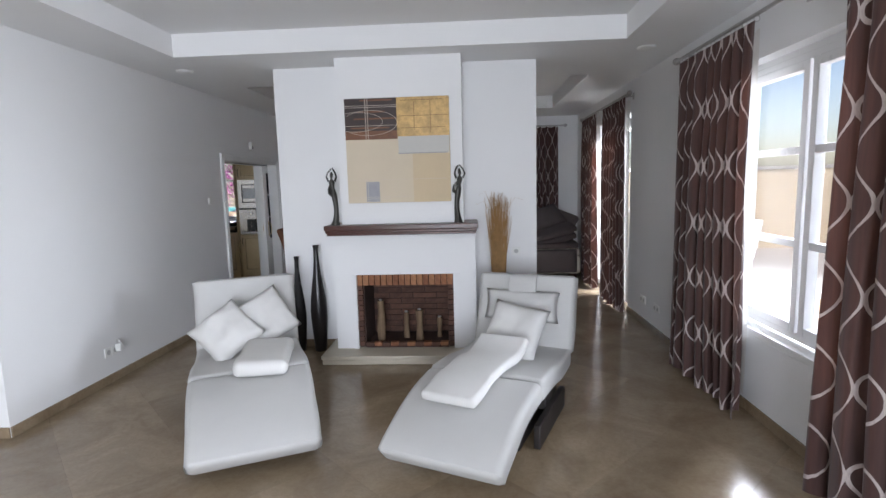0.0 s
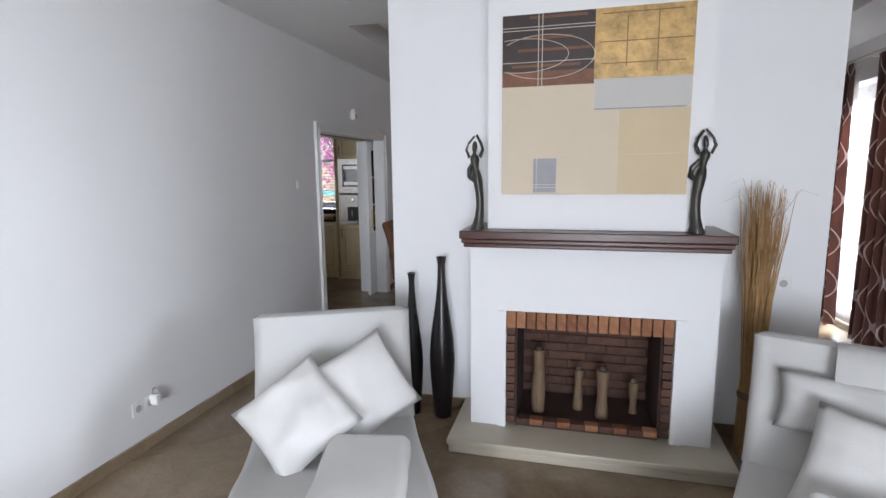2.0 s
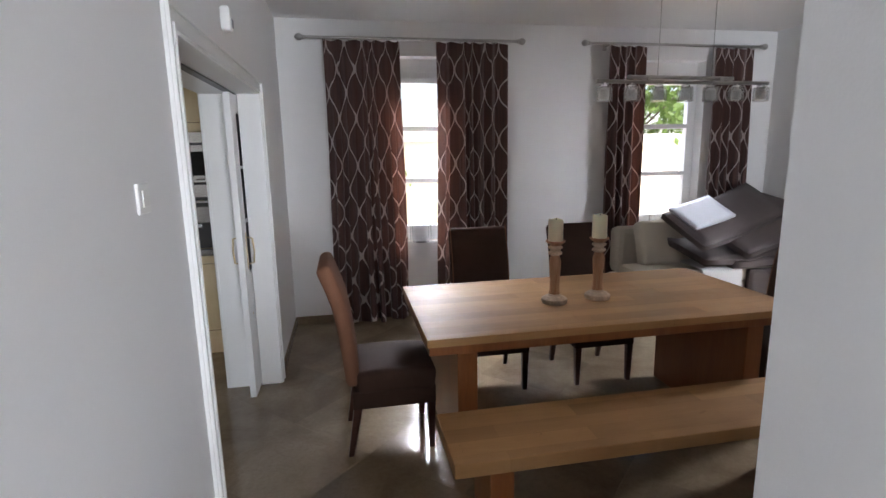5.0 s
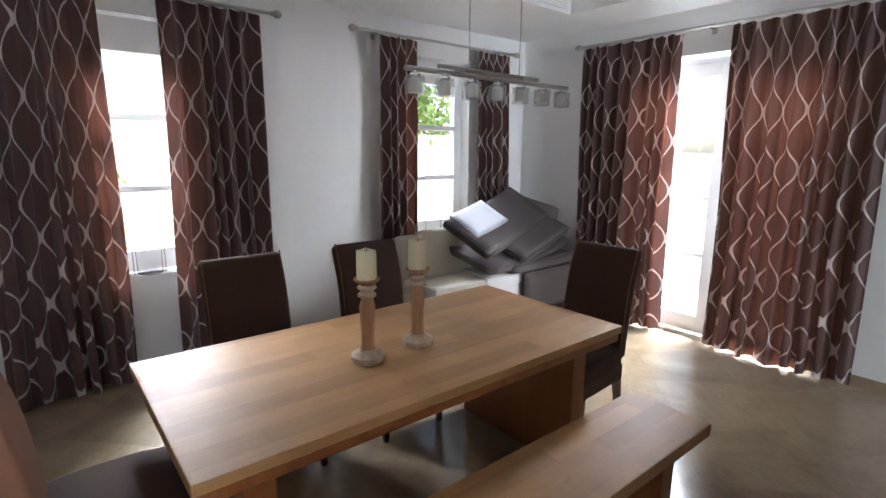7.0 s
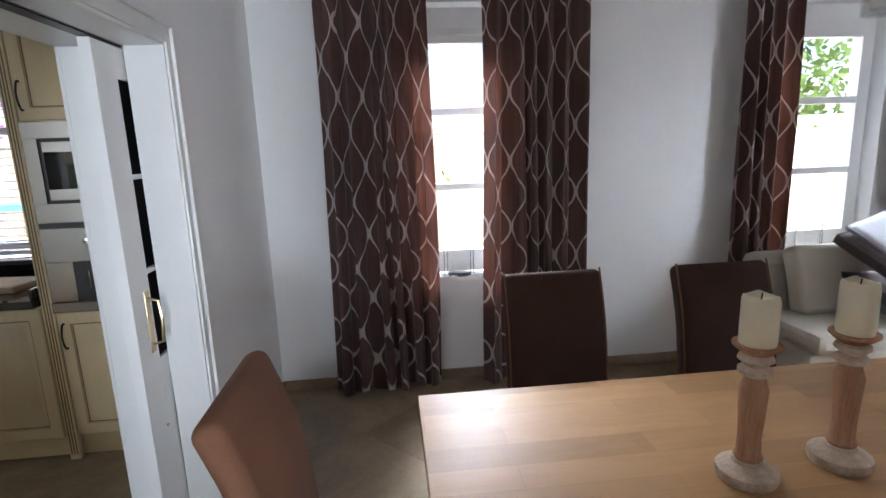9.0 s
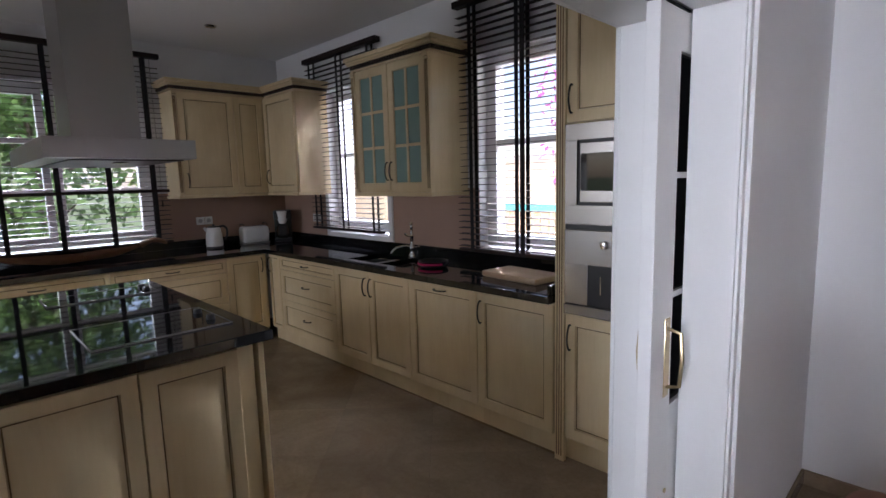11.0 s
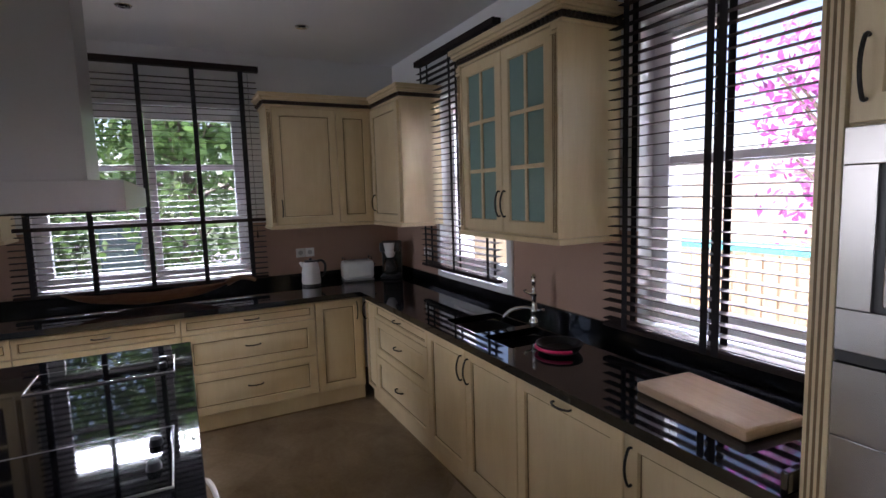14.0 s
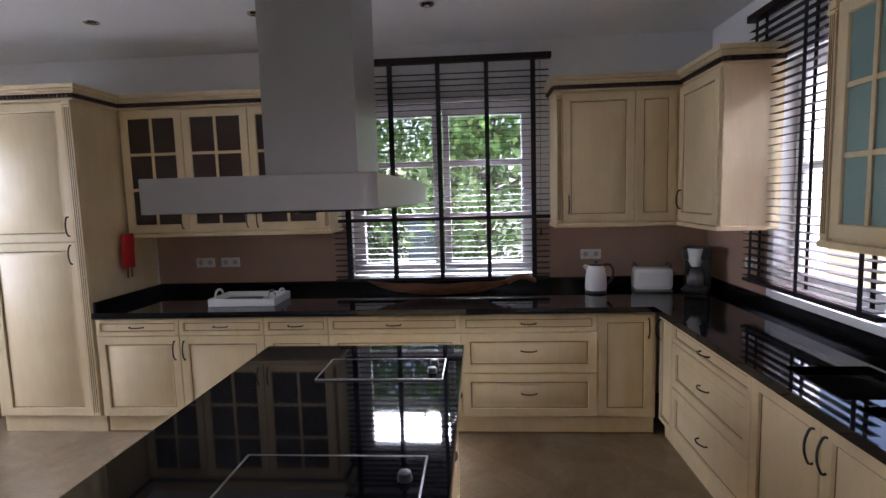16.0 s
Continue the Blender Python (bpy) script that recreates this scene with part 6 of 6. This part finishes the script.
part("rim", tube([(0.108 * math.cos(a), 0.108 * math.sin(a), 0.022) for a in [math.pi * (1.0 + 0.95 * k / 14) for k in range(15)]], 0.008, 8), PINKR, colander, "hot pink rim")
REDF = mottled("red_oven_glove_cloth", (0.5, 0.01, 0.012), 0.8, scale=12, vary=0.15, fine=200, relief=0.3)
glove = thing("oven_glove", "red oven glove hanging from a hook", "oven glove", pose(-7.56, 4.232, 1.20))
part("mitt", slab([(-0.02, -0.02), (-0.018, 0.08), (-0.012, 0.2), (-0.012, 0.25)], 0.026, 0.13, 0.011, 2), REDF, glove, at=pose(0, 0.03, 0))
for x in (-0.02, 0.025):
    part("loop", tube([(x, 0.03, -0.02), (x + 0.004, 0.03, -0.09)], 0.007, 6), BLACKP, glove)
wall_plate(pose(KX + 0.004, 4.60, 1.16, 0, 0, 90), "socket", "white double socket on the splashback", 2)
wall_plate(pose(KX + 0.004, 4.82, 1.16, 0, 0, 90), "socket", "white double socket on the splashback", 2)
wall_plate(pose(KX + 0.004, 7.84, 1.17, 0, 0, 90), "socket", "white double socket behind the kettle", 2)
wall_plate(pose(-7.34, FY - 0.004, 1.16), "socket", "white double socket beside the window", 2)
for x in (-7.14, -6.07, -5.0, -3.9):
    for y in (4.45, 5.56, 6.68, 7.77):
        if (x, y) == (-5.0, 6.68):
            continue
        d = thing("downlight", "recessed chrome ceiling spotlight", "downlight", pose(x, y, KZ), "kitchen downlights")
        part("bezel", lathe([(0.034, -0.0005), (0.045, -0.006), (0.05, -0.001)], 24), CHROME, d)
        part("bulb", lathe([(0.005, -0.008), (0.026, -0.004), (0.03, -0.0008)], 18), GLASS, d)


# ---- outside ----
PAVE = mottled("pale_terrace_paving", (0.36, 0.34, 0.31), 0.8, scale=1.5, vary=0.1, fine=30, relief=0.2)
RENDER_W = mottled("ochre_garden_wall_render", (0.52, 0.43, 0.31), 0.9, scale=1.5, vary=0.15, fine=40, relief=0.3)
GRASSM = mottled("lawn_grass", (0.07, 0.11, 0.03), 0.9, scale=3, vary=0.3, fine=120, relief=0.5)
ROADM = mottled("grey_concrete_drive", (0.3, 0.295, 0.285), 0.9, scale=2, vary=0.1, fine=50, relief=0.3)
bm = bmesh.new()
for x0, x1, y0, y1 in ((-400, 400, -400, -3.6), (-400, 400, 9.1, 400), (-400, KX - 0.3, -3.6, 9.1), (RX + 0.3, 400, -3.6, 9.1)):
    box(bm, x0, x1, y0, y1, -0.4, -0.12)
structure("ground", bm, GRASSM, "lawn and garden ground")
structure("pavement_terrace", boxes((RX + 0.3, 9.0, -6.0, 12.0, -0.12, -0.05)), PAVE, "pale paved terrace beside the house")
structure("pavement_path", boxes((-9.5, RX + 0.3, 9.1, 11.6, -0.12, -0.05)), PAVE, "pale paved path behind the house")
structure("road", boxes((-22, -11.5, -10, 30, -0.12, -0.06)), ROADM, "pale concrete drive")
gw = tagged(new("garden_wall", finish("garden_wall", boxes((-14, 9.0, 11.6, 11.85, -0.12, 1.75)), RENDER_W)), "ochre rendered garden wall behind the house", "garden wall")
part("coping", boxes((-14, 9.0, 11.56, 11.89, 1.75, 1.83), bev=0.01), PAVE, gw)
gw2 = tagged(new("garden_wall", finish("garden_wall", boxes((9.0, 9.25, -12, 11.89, -0.12, 1.5)), mottled("white_garden_wall", (0.5, 0.5, 0.48), 0.9, scale=2, vary=0.05))), "white garden wall along the terrace", "garden wall")
part("coping", boxes((8.95, 9.3, -12, 11.55, 1.5, 1.57), bev=0.01), PAVE, gw2)
FENCE = wood("weathered_fence_board", (0.3, 0.19, 0.1), (0.5, 0.36, 0.22), 0.8, "Z", 2, 0.3)
TEAL = mottled("turquoise_fence_rail", (0.06, 0.36, 0.36), 0.6, scale=6, vary=0.1)
fence = thing("fence", "picket fence of pale boards with a turquoise rail", "fence", pose(-6.6, 10.9, -0.05))
fm = finish("board", boxes((-0.05, 0.05, -0.01, 0.01, 0.02, 1.28), bev=0.006), FENCE, True)
for i in range(32):
    piece("board", fm, fence, i * 0.125, 0, 0)
part("rail", boxes((-0.05, 3.95, -0.035, -0.0105, 1.18, 1.26), bev=0.004), TEAL, fence, "turquoise painted rail")
part("rail", boxes((-0.05, 3.95, -0.035, -0.0105, 0.3, 0.36), bev=0.004), FENCE, fence)
LEAFG = mottled("green_leaf", (0.11, 0.2, 0.055), 0.5, scale=2, vary=0.5, relief=0.0)
LEAFY = mottled("yellow_green_leaf", (0.15, 0.23, 0.055), 0.5, scale=2, vary=0.5, relief=0.0)
PINKL = mottled("magenta_bract", (0.42, 0.09, 0.3), 0.6, scale=3, vary=0.3, relief=0.0)
BARK = mottled("grey_brown_bark", (0.12, 0.09, 0.065), 0.9, scale=8, vary=0.3, fine=60, relief=0.6)
for mt in (LEAFG, LEAFY, PINKL):
    let_through(mt, 0.4)


def leaves(centres, radius, count, size, seed):
    r = np.random.RandomState(seed)
    cs = np.array(centres)
    c = cs[r.randint(len(cs), size=count)]
    d = r.normal(size=(count, 3))
    d /= np.linalg.norm(d, axis=1)[:, None]
    p = c + d * (radius * r.uniform(0.35, 1.05, size=(count, 1)) ** 0.6)
    a, b = r.normal(size=(count, 3)), r.normal(size=(count, 3))
    a /= np.linalg.norm(a, axis=1)[:, None]
    b -= (a * b).sum(1)[:, None] * a
    b /= np.linalg.norm(b, axis=1)[:, None]
    s = size * r.uniform(0.6, 1.3, size=(count, 1))
    v = np.stack([p - a * s, p + b * s * 0.45, p + a * s, p - b * s * 0.45], 1).reshape(-1, 3)
    me = bpy.data.meshes.new("crown")
    me.from_pydata(v.tolist(), [], [(4 * i, 4 * i + 1, 4 * i + 2, 4 * i + 3) for i in range(count)])
    return me


def tree(name, label, x, y, height, spread, mat, seed, count=5000, size=0.07, category="tree"):
    t = thing(name, label, category, pose(x, y, -0.12))
    r = random.Random(seed)
    bm = bmesh.new()
    tube([(0, 0, 0), (0.05, 0.03, height * 0.3), (-0.03, 0.06, height * 0.62)], [0.05 * height * 0.5, 0.04 * height * 0.5, 0.02 * height * 0.5], 8, bm)
    centres = []
    for i in range(16):
        a, k = r.uniform(0, 6.283), r.uniform(0.35, 1)
        tip = (spread * k * math.cos(a), spread * k * math.sin(a), height * r.uniform(0.3, 0.98))
        tube([(0.02, 0.04, height * r.uniform(0.2, 0.5)), (tip[0] * 0.5, tip[1] * 0.5, tip[2] * 0.8), tip], [0.035, 0.022, 0.008], 5, bm)
        centres.append(tip)
        centres.append((tip[0] * 0.6, tip[1] * 0.6, tip[2] * r.uniform(0.75, 1.0)))
    part("trunk", bm, BARK, t)
    me = leaves(centres, spread * 0.42, count, size, seed)
    me.materials.append(mat)
    ob = new("crown", me)
    ob.parent = t
    tagged(ob, "loose crown of small leaves", kind="stuff")
    return t


tree("garden_tree", "leafy green garden tree beside the drive", -12.4, 7.0, 4.6, 1.9, LEAFG, 3, 7000, 0.09)
tree("garden_tree", "leafy green garden tree by the lawn", -13.2, 9.6, 4.2, 1.8, LEAFY, 4, 6000, 0.09)
tree("garden_tree", "leafy green garden tree by the drive", -12.8, 4.2, 4.4, 1.8, LEAFG, 5, 6000, 0.09)
tree("garden_tree", "yellow-green tree behind the garden wall", 2.6, 13.0, 4.4, 1.6, LEAFY, 6, 6000, 0.08)
tree("bougainvillea", "magenta flowering bougainvillea on the fence", -5.0, 11.2, 2.9, 1.0, PINKL, 7, 3000, 0.045, "shrub")
tree("shrub", "sparse shrub with pale twigs behind the dining window", -2.6, 11.0, 2.2, 0.9, LEAFY, 8, 900, 0.05, "shrub")
# hedge along the drive
hedge = thing("hedge", "tall dense green hedge along the drive", "hedge", pose(-14.6, 0, -0.12))
hr = random.Random(9)
hm = leaves([(hr.uniform(-0.4, 0.4), hr.uniform(-2.0, 7.2), hr.uniform(0.3, 3.2)) for _ in range(220)], 0.55, 26000, 0.09, 12)
hm.materials.append(LEAFG)
foliage = new("foliage", hm)
foliage.parent = hedge
tagged(foliage, "dense small leaves", kind="stuff")
bm = bmesh.new()
for i in range(12):
    tube([(0, -1.8 + i * 0.78, 0), (hr.uniform(-0.1, 0.1), -1.8 + i * 0.78, 1.6), (hr.uniform(-0.3, 0.3), -1.7 + i * 0.78, 3.2)], [0.05, 0.035, 0.012], 6, bm)
part("stems", bm, BARK, hedge)
BINM = mottled("dark_teal_plastic", (0.02, 0.045, 0.05), 0.4, scale=6, vary=0.2)
gb = thing("garden_bin", "dark teal garden storage bin beside the path", "bin", pose(-11.0, 6.25, -0.12))
part("body", boxes((-0.3, 0.3, -0.24, 0.24, 0.06, 1.42), bev=0.03), BINM, gb)
part("lid", boxes((-0.33, 0.33, -0.27, 0.27, 1.42, 1.5), bev=0.025), BINM, gb)
for y in (-0.2, 0.2):
    part("wheel", tube([(-0.24, y - 0.03, 0.09), (-0.24, y + 0.03, 0.09)], 0.09, 16), BLACKP, gb)
# terrace furniture
WICK2 = mottled("pale_grey_wicker", (0.4, 0.38, 0.37), 0.7, scale=20, vary=0.1, fine=120, relief=0.6)
ch = thing("wicker_chair", "pale grey wicker armchair on the terrace", "chair", pose(4.15, 7.62, -0.05, 0, 0, -70))
part("seat", boxes((-0.28, 0.28, -0.28, 0.25, 0.38, 0.45), bev=0.02), WICK2, ch)
part("backrest", slab(smooth_line([(0.2, 0.42), (0.27, 0.7), (0.34, 1.0)], 5), 0.05, 0.58, 0.02, 3), WICK2, ch)
for x in (-0.28, 0.28):
    part("arm", tube(smooth_line([(x, 0.28, 0.72), (x, 0.0, 0.68), (x, -0.24, 0.62), (x, -0.26, 0.4)], 4), 0.028, 8), WICK2, ch)
    for y in (-0.24, 0.2):
        part("leg", tube([(x * 0.9, y, 0.4), (x, y * 1.1, 0.0)], [0.025, 0.02], 8), WICK2, ch)
POTC = mottled("grey_plant_pot", (0.2, 0.22, 0.22), 0.6, scale=6, vary=0.1)
for x, y, h in ((4.4, 4.6, 0.9), (4.9, 3.4, 0.8)):
    pt = thing("patio_heater", "dark grey covered stand on the terrace", "stand", pose(x, y, -0.05))
    part("base", lathe([(0.25, 0), (0.25, 0.06), (0.06, 0.1), (0.05, h)], 20), POTC, pt)
    part("cover", lathe([(0.14, 0.5), (0.17, 0.7), (0.17, 1.5), (0.1, 1.6)], 20), POTC, pt)
crate = thing("wooden_crate", "pale slatted wooden crate on the terrace", "crate", pose(3.6, 3.9, -0.05))
for i in range(4):
    part("slat", boxes((-0.4, 0.4, -0.02, 0.02, 0.05 + i * 0.13, 0.14 + i * 0.13), bev=0.005), FENCE, crate)
for x in (-0.38, 0.38):
    part("post", boxes((x - 0.03, x + 0.03, 0.021, 0.07, 0, 0.6), bev=0.004), FENCE, crate)
structure("roof_eaves", boxes((KX - 0.32, RX + 0.32, -3.32, FY + 0.32, 3.2, 3.4)), CEIL, "flat roof slab over the house")


# ---- floor tiles ----
S = 0.60
RH = S / math.sqrt(2)   # half diagonal: the tiles lie at 45 degrees to the walls


def clipped(poly, axis, at, keep):
    """The part of a polygon on one side of a line across x or y."""
    out = []
    for p, q in zip(poly, poly[1:] + poly[:1]):
        a, b = (p[axis] - at) * keep, (q[axis] - at) * keep
        if a >= 0:
            out.append(p)
        if a * b < 0:
            k = a / (a - b)
            out.append((p[0] + (q[0] - p[0]) * k, p[1] + (q[1] - p[1]) * k))
    return out


def tile_prism(poly):
    bm = bmesh.new()
    lo, hi = [[bm.verts.new((x, y, z)) for x, y in poly] for z in (-0.012, 0.0)]
    bm.faces.new(hi)
    bm.faces.new(lo[::-1])
    for i in range(len(poly)):
        j = (i + 1) % len(poly)
        bm.faces.new((lo[i], lo[j], hi[j], hi[i]))
    return finish("tile", bm, MARBLE)


G = RH - 0.0004
diamond = [(-G, 0), (0, -G), (G, 0), (0, G)]
whole_tile = tile_prism(diamond)
floor_ob = bpy.data.objects["floor"]
for x0, x1, y0, y1 in ((LX, RX + 0.02, -3.02, FY), (KX, LX, 2.5, FY), (-5.0, LX, -3.02, 2.5)):
    for i in range(-16, 13):
        for j in range(-30, 30):
            cx, cy = (i + (j % 2) / 2) * 2 * RH + 0.17, j * RH + 0.11
            poly = [(cx + px, cy + py) for px, py in diamond]
            for axis, at, keep in ((0, x0, 1), (0, x1, -1), (1, y0, 1), (1, y1, -1)):
                poly = clipped(poly, axis, at, keep) if poly else []
            if len(poly) < 3 or max(p[0] for p in poly) - min(p[0] for p in poly) < 0.02 or max(p[1] for p in poly) - min(p[1] for p in poly) < 0.02:
                continue
            inside = x0 + RH < cx < x1 - RH and y0 + RH < cy < y1 - RH
            ob = new("tile", whole_tile if inside else tile_prism([(px - cx, py - cy) for px, py in poly]))
            ob.parent = floor_ob
            ob.matrix_basis = pose(cx, cy, 0)
